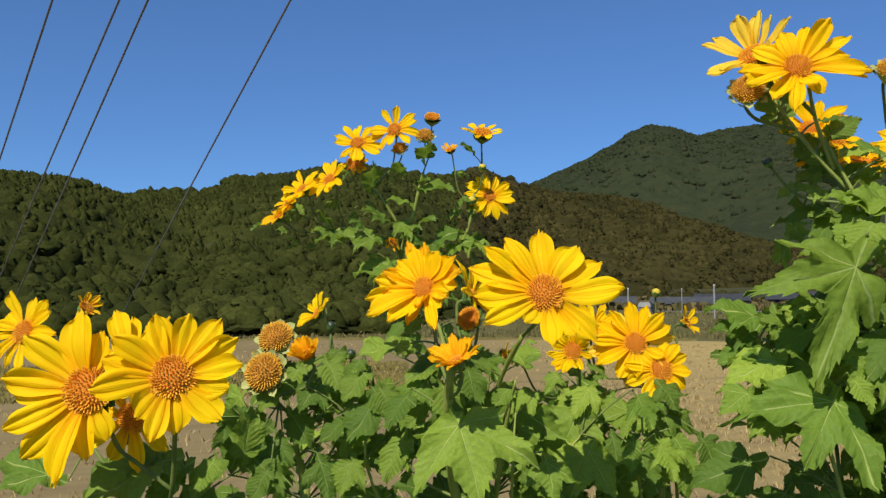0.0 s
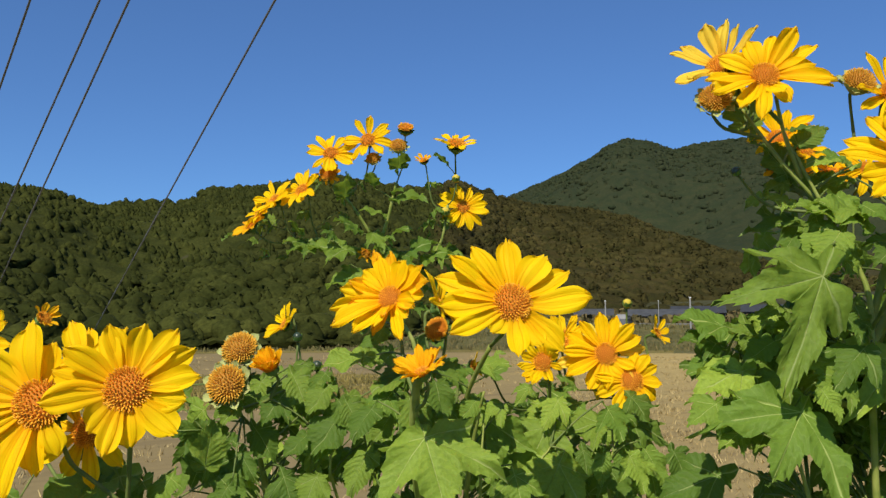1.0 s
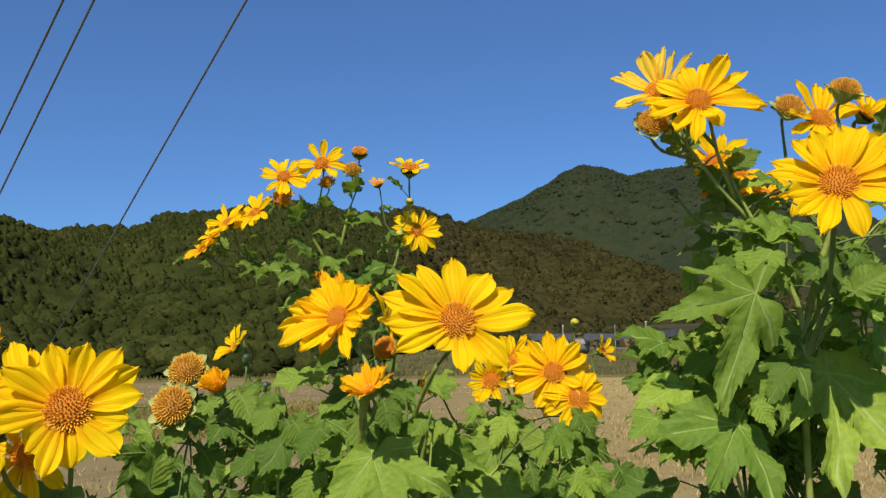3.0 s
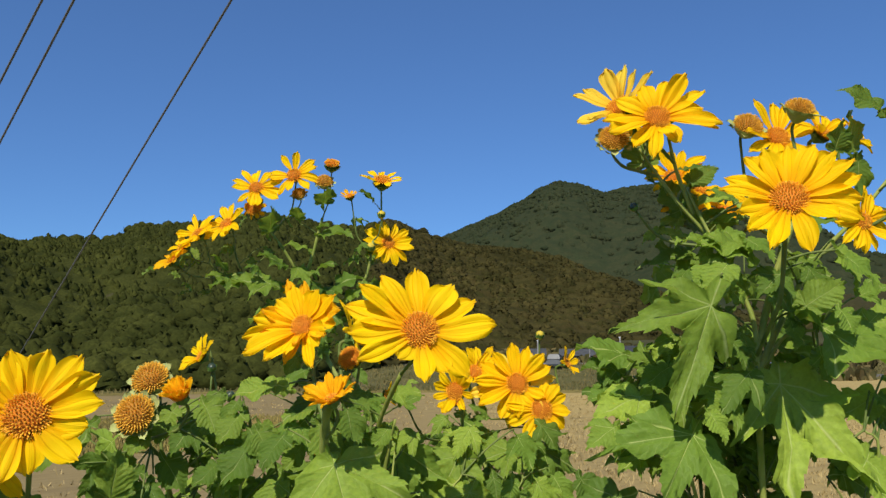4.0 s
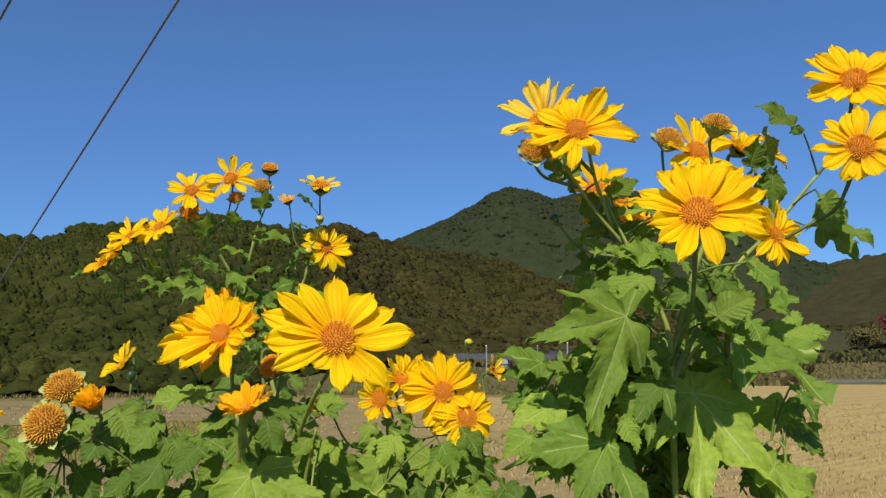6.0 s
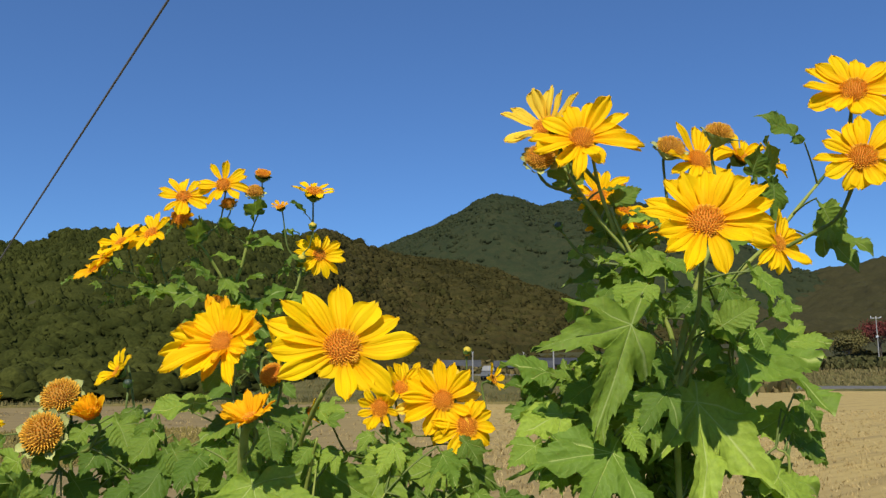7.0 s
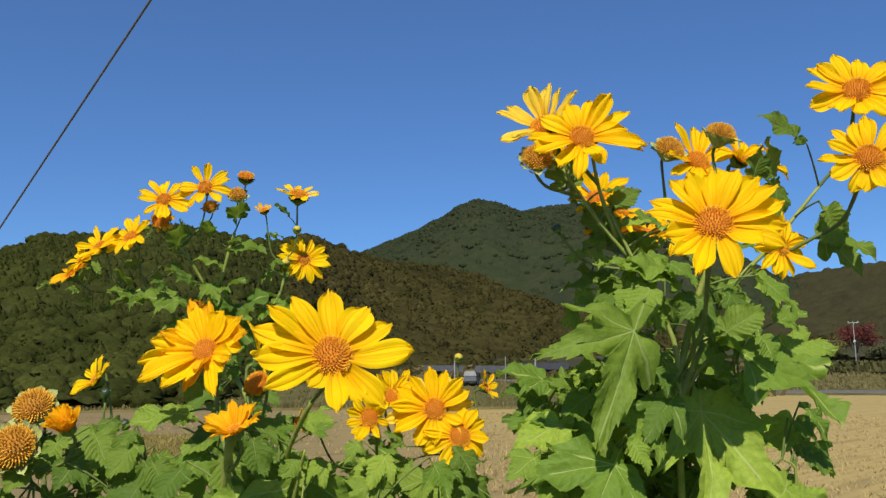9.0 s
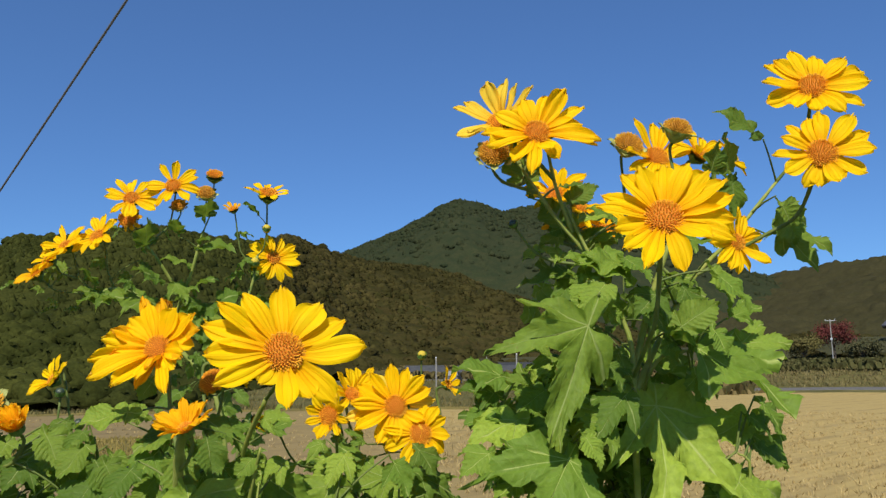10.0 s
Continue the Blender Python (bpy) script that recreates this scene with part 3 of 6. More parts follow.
def stubble():
    r = np.random.default_rng(3)
    vs, fs, n = [], [], 0
    for _ in range(15000):
        d = 4.5 + 47 * r.random() ** 1.6
        a = math.radians(r.uniform(-50, 42))
        x, y = d * math.sin(a), d * math.cos(a)
        # straw stands in rows
        across, along = x * ROW[1] - y * ROW[0], x * ROW[0] + y * ROW[1]
        across = round(across / 0.35) * 0.35 + r.normal(0, 0.05)
        x, y = across * ROW[1] + along * ROW[0], along * ROW[1] - across * ROW[0]
        if x < 4 and r.random() < 0.75:
            continue
        z = ground_z(x, y)
        for _ in range(5):
            h, t = r.uniform(0.03, 0.10), r.uniform(0, 6.28)
            px, py = x + r.normal(0, 0.06), y + r.normal(0, 0.06)
            w = 0.006 + 0.0004 * d
            dx, dy = math.cos(t) * w, math.sin(t) * w
            lx, ly = r.normal(0, 0.05), r.normal(0, 0.05)
            vs.append(np.array([(px - dx, py - dy, z - 0.02), (px + dx, py + dy, z - 0.02), (px + lx + dx * 0.3, py + ly, z + h), (px + lx - dx * 0.3, py + ly, z + h * 0.95)]))
            fs.append(np.array([(n, n + 1, n + 2, n + 3)]))
            n += 4
    nm = Nodes("straw")
    nm.colour(nm.mix(random_of(nm, True), (0.27, 0.195, 0.08), (0.45, 0.34, 0.145)))
    nm.rough(0.8, 0.2)
    scatter("field_stubble", vs, fs, nm.mat, "short dry straw stubble standing in rows", "stubble")


stubble()


def road():
    bm = bmesh.new()
    prev = None
    for k in range(61):
        a = radians(-55 + k * 105 / 60)
        out = 14 * smooth(20, 29, -55 + k * 105 / 60)
        row = []
        slim = 1 - 0.55 * smooth(20, 29, -55 + k * 105 / 60)
        for r in (94.5, 95.0, 100.5, 101.0):
            far = 94.5 + (r - 94.5) * slim + out
            x, y = far * math.sin(a), far * math.cos(a)
            row.append(bm.verts.new((x, y, ground_z(x, y) + (0.18 if r in (95.0, 100.5) else -0.3))))
        if prev:
            for i in range(3):
                bm.faces.new((prev[i], prev[i + 1], row[i + 1], row[i]))
        prev = row
    ob = part("road", bm, mat_plain("asphalt", (0.090, 0.087, 0.082), (0.130, 0.124, 0.112), 1.5, 0.9))
    tagged(ob, "grey asphalt country road on the bank", "road", kind="structure")


road()


# ---- wooded hills ----
def skyline(rows, az):
    for (a0, e0), (a1, e1) in zip(rows, rows[1:]):
        if a0 <= az <= a1:
            t = (az - a0) / (a1 - a0)
            t = t * t * (3 - 2 * t) * 0.5 + t * 0.5
            return e0 + (e1 - e0) * t
    return rows[0][1] if az < rows[0][0] else rows[-1][1]


EYE_Z = 1.5
# azimuth to the right of +y, and elevation, of each crest
NEAR_CREST = [(-75, 9.5), (-45, 9.6), (-30, 8.9), (-25, 8.4), (-22.2, 7.9), (-20.2, 8.3), (-17, 8.5), (-14.6, 9.5), (-11, 9.9), (-7, 10.5), (-3, 10.1), (0, 9.8), (2.4, 10.4), (4.8, 9.65), (6.3, 9.05), (7.8, 8.7), (11, 8.2), (14.5, 7.3), (17.5, 5.9), (21, 4.3), (26, 2.9), (34, 2.1), (60, 2.0)]
PEAK_CREST = [(-6, 2.0), (0, 5.0), (5, 8.3), (6.9, 9.35), (8.6, 10.05), (10, 10.65), (11.8, 11.6), (13.6, 12.6), (14.7, 12.88), (16.0, 12.6), (17.9, 11.9), (20, 12.2), (23, 12.4), (26, 11.7), (29, 10.4), (31, 9.4), (33, 8.2), (35, 7.0), (38, 5.8), (50, 4.0)]
RIGHT_CREST = [(24, 2.0), (28, 4.5), (33, 6.2), (37.3, 6.75), (40, 7.0), (43, 7.4), (50, 8.2), (60, 8.8), (80, 8.0)]


class Hill:
    def __init__(self, name, crest, a0, a1, foot, ridge, canopy, seed, label):
        self.crest, self.foot, self.ridge, self.canopy, self.seed = crest, foot, ridge, canopy, seed
        self.a0, self.a1 = a0, a1
        verts, faces, nu, nv = [], [], 90, 40
        for j in range(nv + 1):
            for i in range(nu + 1):
                verts.append(self.at(a0 + (a1 - a0) * i / nu, 1.5 * j / nv))
        for j in range(nv):
            for i in range(nu):
                a = j * (nu + 1) + i
                faces.append((a, a + 1, a + nu + 2, a + nu + 1))
        me = bpy.data.meshes.new(name)
        me.from_pydata(verts, [], faces)
        me.materials.append(M_WILD if foot(0) < 200 else M_FARWILD)
        me.polygons.foreach_set("use_smooth", [True] * len(faces))
        self.ob = tagged(new(name, me), label, "hill", kind="structure")

    def at(self, az, f):
        """A place on the hill: f from 0 at its foot to 1 at the crest, and on down the far side."""
        ft, rd = self.foot(az), self.ridge(az)
        r = ft + (rd - ft) * f
        x, y = r * math.sin(radians(az)), r * math.cos(radians(az))
        el = skyline(self.crest, az)
        top = EYE_Z + rd * math.tan(radians(el)) - self.canopy
        base = ground_z(ft * math.sin(radians(az)), ft * math.cos(radians(az))) - 0.5
        g = min(f, 1.0)
        shape = 0.55 * g + 0.45 * g * g * (3 - 2 * g)
        z = base + (top - base) * shape
        z += (rd - ft) * 0.05 * noise.noise((x * 6.0 / rd, y * 6.0 / rd, self.seed)) * 4 * g * (1 - g)
        if f > 1:
            z -= (f - 1) * (top - base) * 0.9
        return (x, y, z)


near_hill = Hill("hill_near", NEAR_CREST, -72, 58, lambda a: 66 + 60 * smooth(-8, 16, a), lambda a: 250 + 70 * smooth(-5, 12, a), 2.3, 1.0, "near hill covered in dark cedar and mixed forest")
peak_hill = Hill("hill_peak", PEAK_CREST, -6, 52, lambda a: 330, lambda a: 900, 5.2, 2.0, "pointed wooded mountain behind the near hill")
right_hill = Hill("hill_far", RIGHT_CREST, 24, 80, lambda a: 300, lambda a: 760, 4.5, 3.0, "long wooded ridge in the distance")


def mat_woods(name, tones, haze, leafy=1.3, depth=0.4, cell=0.0, air=(0.068, 0.067, 0.028)):
    """Foliage in several tones, one for each crown: by island, or for a closed canopy by cells of that many metres."""
    n = Nodes(name)
    r = random_of(n, True)
    if cell:
        spots = n.add("ShaderNodeTexVoronoi", Scale=1.0 / cell)
        n.link(n.t.nodes.new("ShaderNodeTexCoord").outputs["Object"], spots.inputs["Vector"])
        split = n.t.nodes.new("ShaderNodeSeparateColor")
        n.link(spots.outputs["Color"], split.inputs[0])
        r = split.outputs[0]
    ramp = n.t.nodes.new("ShaderNodeValToRGB")
    ramp.color_ramp.interpolation = "LINEAR"
    for i, (p, c) in enumerate(tones):
        e = ramp.color_ramp.elements[i] if i < 2 else ramp.color_ramp.elements.new(p)
        e.position, e.color = p, (*c, 1)
    n.link(r, ramp.inputs[0])
    c = n.mix(n.ramp(n.noise(0.03, 3), 0.35, 0.65), ramp.outputs[0], tuple(x * 0.8 for x in tones[0][1]))
    c = n.mix(n.math("MULTIPLY", n.ramp(n.noise(0.17, 2), 0.4, 0.62), 0.55), c, tones[1][1])
    # fine dark mottling: shade among the leaves, put into the colour
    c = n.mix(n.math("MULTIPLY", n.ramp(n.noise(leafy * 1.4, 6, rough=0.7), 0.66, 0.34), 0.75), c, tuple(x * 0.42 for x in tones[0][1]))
    # haze of the air between, mixed into the foliage colour
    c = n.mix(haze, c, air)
    n.colour(c)
    n.rough(0.9, 0.05)
    n.bump(n.noise(leafy, 5, rough=0.6), 0.45, depth)
    n.thin(c, 0.3)
    return n.mat


def crown(r, kind, clumps, grain, segs, rings):
    """One tree crown of unit height about its foot: a lumpy body and loose sprays of leaves that break its outline."""
    vs, fs = [], []

    def shape(f):
        if kind == "conifer":
            return 0.34 * (1 - f) ** 0.5 + 0.02, 0.05 + 0.80 * f
        return 0.50 * math.sin(math.pi * (0.14 + 0.76 * f)) ** 0.7, 0.05 + 0.70 * f

    off = r.uniform(0, 50)
    for j in range(rings + 1):
        rad, z = shape(j / rings)
        for k in range(segs):
            t = 6.2832 * (k + 0.5 * (j % 2)) / segs
            q = rad * (0.86 + 0.55 * noise.noise((math.cos(t) * 1.6 + off, math.sin(t) * 1.6, z * 4.5)))
            vs.append((q * math.cos(t), q * math.sin(t), z + r.gauss(0, 0.02)))
    for j in range(rings):
        for k in range(segs):
            k2 = (k + 1) % segs
            fs.append((j * segs + k, j * segs + k2, (j + 1) * segs + k2, (j + 1) * segs + k))
    # a small closing ring on top
    top = shape(1.0)[1] + (0.02 if kind == "conifer" else 0.08)
    vs += [(0.02 * math.cos(6.2832 * k / segs), 0.02 * math.sin(6.2832 * k / segs), top) for k in range(segs)]
    for k in range(segs):
        k2 = (k + 1) % segs
        fs.append((rings * segs + k, rings * segs + k2, (rings + 1) * segs + k2, (rings + 1) * segs + k))
    for _ in range(clumps):
        f = r.random() ** 0.8
        t = r.uniform(0, 6.28)
        rad, z = shape(f)
        rad *= 0.92 + 0.5 * noise.noise((math.cos(t) * 1.6 + off, math.sin(t) * 1.6, z * 4.5)) + r.uniform(0.0, 0.12)
        size = grain * r.uniform(0.6, 1.4)
        c = Vector((rad * math.cos(t), rad * math.sin(t), z + r.gauss(0, 0.02)))
        a = Vector((r.gauss(0, 1), r.gauss(0, 1), r.gauss(0, 0.6))).normalized() * size
        n = Vector((math.cos(t), math.sin(t), r.uniform(0.2, 1.0))) + Vector((r.gauss(0, 0.4), r.gauss(0, 0.4), r.gauss(0, 0.4)))
        b = n.cross(a).normalized() * size * r.uniform(0.5, 1)
        i = len(vs)
        vs += [tuple(c - a), tuple(c - b), tuple(c + a * r.uniform(0.7, 1.2)), tuple(c + b)]
        fs.append((i, i + 1, i + 2, i + 3))
    return np.array(vs), np.array(fs)


def woods(name, hill, count, kinds, size, material, label, a0, a1, f0=0.0, f1=1.06, clumps=46, grain=0.06, seed=1, power=0.5, segs=8, rings=6, sink=0.12):
    r = random.Random(seed)
    temps = {k: [crown(r, k, clumps, grain, segs, rings) for _ in range(9)] for k in set(kinds)}
    vl, fl, n = [], [], 0
    for _ in range(count):
        az = r.uniform(a0, a1)
        f = f0 + (f1 - f0) * r.random() ** power
        x, y, z = hill.at(az, f)
        k = r.choice(kinds)
        v, q = r.choice(temps[k])
        s = size * r.uniform(0.7, 1.25)
        w = s * r.uniform(0.85, 1.2)
        t = r.uniform(0, 6.28)
        c, sn = math.cos(t), math.sin(t)
        m = np.array([[c * w, -sn * w, 0], [sn * w, c * w, 0], [0, 0, s]])
        vl.append(v @ m.T + np.array([x, y, z - sink * s]))
        fl.append(q + n)
        n += len(v)
    return scatter(name, vl, fl, material, label, "forest")


def canopy(name, hill, cell, height, nu, nv, material, label, a0, a1, f0=0.0, f1=1.12):
    """The closed roof of a wood: a sheet over the hill that bulges at each crown."""
    verts, faces = [], []
    for j in range(nv + 1):
        f = f0 + (f1 - f0) * j / nv
        for i in range(nu + 1):
            x, y, z = hill.at(a0 + (a1 - a0) * i / nu, f)
            x += 0.3 * cell * noise.noise((x / cell, y / cell, 1.7))
            d, near = noise.voronoi((x / cell, y / cell, hill.seed), distance_metric="DISTANCE", exponent=2.5)
            tall = 0.65 + 0.8 * noise.noise(near[0] * 7.3) + 0.6 * noise.noise((x / cell / 4, y / cell / 4, 5.0))
            z += 0.7 * height + height * tall * max(0.0, 1 - (1.15 * d[0]) ** 2) + 0.35 * height * noise.noise((x * 2.3 / cell, y * 2.3 / cell, z * 2.3 / cell)) + 0.9 * height * noise.noise((x * 0.3 / cell, y * 0.3 / cell, 2.0))
            verts.append((x, y, z))
    for j in range(nv):
        for i in range(nu):
            a = j * (nu + 1) + i
            faces.append((a, a + 1, a + nu + 2, a + nu + 1))
    me = bpy.data.meshes.new(name)
    me.from_pydata(verts, [], faces)
    me.materials.append(material)
    me.polygons.foreach_set("use_smooth", [True] * len(faces))
    return tagged(new(name, me), label, "forest", kind="stuff")


CEDAR_TONES = [(0.0, (0.043, 0.053, 0.011)), (1.0, (0.104, 0.111, 0.024)), (0.6, (0.063, 0.072, 0.015))]
MIXED_TONES = [(0.0, (0.046, 0.042, 0.011)), (1.0, (0.122, 0.100, 0.030)), (0.35, (0.066, 0.064, 0.015)), (0.7, (0.096, 0.070, 0.024))]
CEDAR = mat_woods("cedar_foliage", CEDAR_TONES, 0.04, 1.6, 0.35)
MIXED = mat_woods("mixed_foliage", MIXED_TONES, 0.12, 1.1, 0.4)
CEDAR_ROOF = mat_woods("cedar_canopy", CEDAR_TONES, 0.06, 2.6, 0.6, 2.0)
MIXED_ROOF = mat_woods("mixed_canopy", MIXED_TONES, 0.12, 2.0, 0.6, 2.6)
# the far woods carry more of the haze in their colour
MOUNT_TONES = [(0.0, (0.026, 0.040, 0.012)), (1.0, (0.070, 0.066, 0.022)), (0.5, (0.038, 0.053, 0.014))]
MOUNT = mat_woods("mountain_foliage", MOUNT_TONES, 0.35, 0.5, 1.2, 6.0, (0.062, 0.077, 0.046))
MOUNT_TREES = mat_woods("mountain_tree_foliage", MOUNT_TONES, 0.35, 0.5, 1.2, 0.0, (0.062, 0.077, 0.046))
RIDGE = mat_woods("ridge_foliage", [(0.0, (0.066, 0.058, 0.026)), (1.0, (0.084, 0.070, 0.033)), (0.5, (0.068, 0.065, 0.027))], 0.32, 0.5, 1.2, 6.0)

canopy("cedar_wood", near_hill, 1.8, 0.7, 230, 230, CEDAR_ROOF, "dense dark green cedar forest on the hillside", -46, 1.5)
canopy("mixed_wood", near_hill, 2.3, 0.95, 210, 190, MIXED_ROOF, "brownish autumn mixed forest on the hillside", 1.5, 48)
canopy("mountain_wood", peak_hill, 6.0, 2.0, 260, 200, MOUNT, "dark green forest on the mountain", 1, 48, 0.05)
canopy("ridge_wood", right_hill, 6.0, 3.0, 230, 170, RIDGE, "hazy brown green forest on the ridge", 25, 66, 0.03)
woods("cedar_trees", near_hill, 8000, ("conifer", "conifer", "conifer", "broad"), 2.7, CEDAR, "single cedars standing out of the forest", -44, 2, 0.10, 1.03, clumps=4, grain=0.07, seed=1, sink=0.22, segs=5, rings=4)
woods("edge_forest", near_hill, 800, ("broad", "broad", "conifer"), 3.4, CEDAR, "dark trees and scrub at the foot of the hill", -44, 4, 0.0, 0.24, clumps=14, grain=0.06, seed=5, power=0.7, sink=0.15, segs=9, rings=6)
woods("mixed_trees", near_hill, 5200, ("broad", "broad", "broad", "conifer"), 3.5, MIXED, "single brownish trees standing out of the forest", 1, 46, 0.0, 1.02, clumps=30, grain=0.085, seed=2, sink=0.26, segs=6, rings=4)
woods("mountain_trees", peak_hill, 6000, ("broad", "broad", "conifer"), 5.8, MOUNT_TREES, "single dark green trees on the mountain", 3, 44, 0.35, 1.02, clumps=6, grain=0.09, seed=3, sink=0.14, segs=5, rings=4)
woods("crest_cedars", near_hill, 200, ("broad", "conifer", "broad"), 3.2, CEDAR, "taller dark green trees along the crest of the hill", -44, 3, 0.95, 1.02, clumps=60, grain=0.04, seed=6, sink=0.1, power=1.0)
woods("crest_trees", near_hill, 90, ("broad",), 3.6, MIXED, "taller brownish trees along the crest of the hill", 2, 34, 0.95, 1.02, clumps=60, grain=0.04, seed=7, sink=0.15, power=1.0)


# ---- the plants ----
plant_a = Plant((-0.300, 0.950, 0.000), "yellow flowering plant with two large overlapping flowers")
plant_a.stem([(-0.300, 0.950, 0.000), (-0.290, 0.920, 0.600), (-0.270, 0.850, 1.100), (-0.287, 0.822, 1.340)], 0.0080, 0.0040)
plant_a.stem([(-0.270, 0.850, 1.100), (-0.300, 0.800, 1.250), (-0.357, 0.781, 1.353)], 0.0060, 0.0035)
plant_a.flower((-0.252, 0.650, 1.452), 12, 12, 0.0720, tilt=6, disc=0.245, petals=[(11, 0.76), (39, 0.85), (58, 0.85), (79, 0.81), (107, 0.65), (137, 0.75), (169, 0.62), (195, 0.75), (228, 0.58), (264, 0.88), (290, 0.79), (306, 0.81), (347, 0.76)])
plant_a.flower((-0.332, 0.674, 1.439), 2, 8, 0.0846, tilt=4, disc=0.23, petals=[(8, 0.61), (153, 0.53), (186, 0.68), (196, 0.96), (219, 0.91), (241, 0.88), (269, 0.82), (280, 0.85), (315, 0.85), (346, 0.83)])
plant_a.flower((-0.512, 0.911, 1.483), -25, 20, 0.0507)
plant_a.flower((-0.326, 0.753, 1.459), 5, 45, 0.0618, n=10, tilt=25)
plant_a.flower((-0.321, 0.747, 1.407), 0, 10, 0.0504, n=9, tilt=-10)
plant_a.flower((-0.454, 0.939, 1.511), 60, 30, 0.0215, n=8, tilt=45, tone="orange", head="half", disc=0.4)
plant_a.leaf((-0.287, 0.800, 1.366), (-0.353, 0.721, 1.345), "plain", 1, dark=True, wide=1.2)
plant_a.leaf((-0.240, 0.842, 1.342), (-0.234, 0.837, 1.410), "plain", 0, dark=True, up=(0.5, -0.8, 0.3))
plant_a.leaf((-0.278, 0.800, 1.361), (-0.306, 0.763, 1.331), "plain", 1)
plant_a.leaf((-0.405, 0.802, 1.338), (-0.485, 0.800, 1.361), "three", 1)

plant_b = Plant((-0.160, 1.050, 0.000), "yellow flowering plant with dry brown seed heads")
plant_b.stem([(-0.160, 1.050, 0.000), (-0.170, 1.020, 0.700), (-0.180, 0.980, 1.100), (-0.194, 0.946, 1.308)], 0.0100, 0.0060)
plant_b.stem([(-0.194, 0.946, 1.308), (-0.206, 0.917, 1.388)], 0.0050, 0.0015)
plant_b.flower((-0.219, 0.899, 1.476), -15, 35, 0.0212, n=0, head="spent", disc=1.0)
plant_b.flower((-0.221, 0.852, 1.441), -12, 20, 0.0222, n=0, head="spent", disc=1.0)
plant_b.flower((-0.244, 0.913, 1.451), -40, 10, 0.0191, n=7, tilt=-40, tone="orange", disc=0.4)
plant_b.flower((-0.173, 0.837, 1.460), -30, 52, 0.0250, n=26, tilt=64, tone="orange", head="half", disc=0.34)
plant_b.flower((-0.213, 1.157, 1.504), -58, 30, 0.0358, n=9, tilt=30, disc=0.25)
plant_b.bud((-0.141, 0.957, 1.455), 0.0060, tip=False)
plant_b.bud((-0.172, 1.006, 1.488), 0.0057, tip=False)
plant_b.bud((-0.195, 0.945, 1.416), 0.0072, az=20, el=70)

plant_c = Plant((0.060, 1.050, 0.000), "yellow flowering plant with wide open flowers above lobed leaves")
plant_c.stem([(0.060, 1.050, 0.000), (0.050, 1.020, 0.700), (0.020, 0.950, 1.200), (-0.018, 0.907, 1.399), (-0.009, 0.902, 1.437)], 0.0070, 0.0016)
plant_c.stem([(0.020, 0.950, 1.200), (0.038, 0.887, 1.370), (0.049, 0.859, 1.433)], 0.0042, 0.0012)
plant_c.stem([(0.050, 1.020, 1.000), (0.159, 1.034, 1.367), (0.160, 1.022, 1.435)], 0.0030, 0.0020)
plant_c.stem([(0.020, 0.950, 1.150), (-0.022, 0.850, 1.340), (-0.024, 0.790, 1.430), (-0.018, 0.768, 1.455)], 0.0060, 0.0042)
plant_c.stem([(0.040, 0.980, 1.150), (0.020, 0.930, 1.320), (0.030, 0.880, 1.420), (0.052, 0.810, 1.482)], 0.0036, 0.0024)
plant_c.flower((0.064, 0.720, 1.523), 4, 18, 0.0738, tilt=8, disc=0.235, petals=[(3, 0.86), (33, 0.75), (65, 0.83), (97, 0.96), (133, 0.85), (176, 0.73), (210, 0.47), (241, 0.9), (270, 0.92), (286, 0.99), (308, 0.97), (327, 0.88)])
plant_c.flower((-0.050, 0.815, 1.531), -24, 24, 0.0605, tilt=20, disc=0.205, petals=[(2, 0.69), (23, 0.69), (49, 0.77), (107, 0.67), (149, 0.99), (184, 0.63), (206, 0.93), (226, 1.09), (250, 1.03), (271, 0.9), (312, 0.73), (337, 0.77)])
# added petals for the flower above; their orange puts its shaded petals into colour
plant_c.flower((-0.046, 0.827, 1.533), -24, 26, 0.0530, n=9, tilt=32, tone="orange", disc=0.2, stalk=False)
plant_c.flower((-0.017, 0.755, 1.459), -34, 56, 0.0310, n=18, tilt=36, tone="orange", head="half", disc=0.25)
plant_c.flower((-0.001, 0.870, 1.499), -30, 25, 0.0150, n=9, tilt=-20, tone="orange", disc=0.85, label="half withered orange flower head")
plant_c.flower((0.004, 0.922, 1.524), 75, 30, 0.0460, n=12, tilt=20, disc=0.22)
plant_c.flower((0.125, 0.943, 1.460), -25, 4, 0.0330, n=10, tilt=35, disc=0.34)
plant_c.flower((0.159, 1.015, 1.482), 15, 30, 0.0360, n=10, tilt=25)
plant_c.flower((0.044, 0.957, 1.454), 60, 10, 0.0202, n=6, tilt=50, disc=0.35)
plant_c.bud((-0.084, 0.893, 1.407), 0.0087, tip=False, el=80)

plant_d = Plant((0.300, 1.150, 0.000), "yellow flowering plant with a close pair of flowers")
plant_d.stem([(0.300, 1.150, 0.000), (0.290, 1.100, 0.700), (0.260, 1.050, 1.150), (0.244, 1.019, 1.336), (0.243, 0.992, 1.381)], 0.0070, 0.0030)
plant_d.stem([(0.260, 1.050, 1.150), (0.193, 1.166, 1.354), (0.191, 1.155, 1.424)], 0.0030, 0.0020)
plant_d.stem([(0.300, 1.120, 1.100), (0.270, 1.114, 1.405), (0.269, 1.104, 1.466)], 0.0028, 0.0018)
plant_d.stem([(0.300, 1.120, 1.100), (0.267, 1.026, 1.370), (0.276, 1.019, 1.435)], 0.0026, 0.0018)
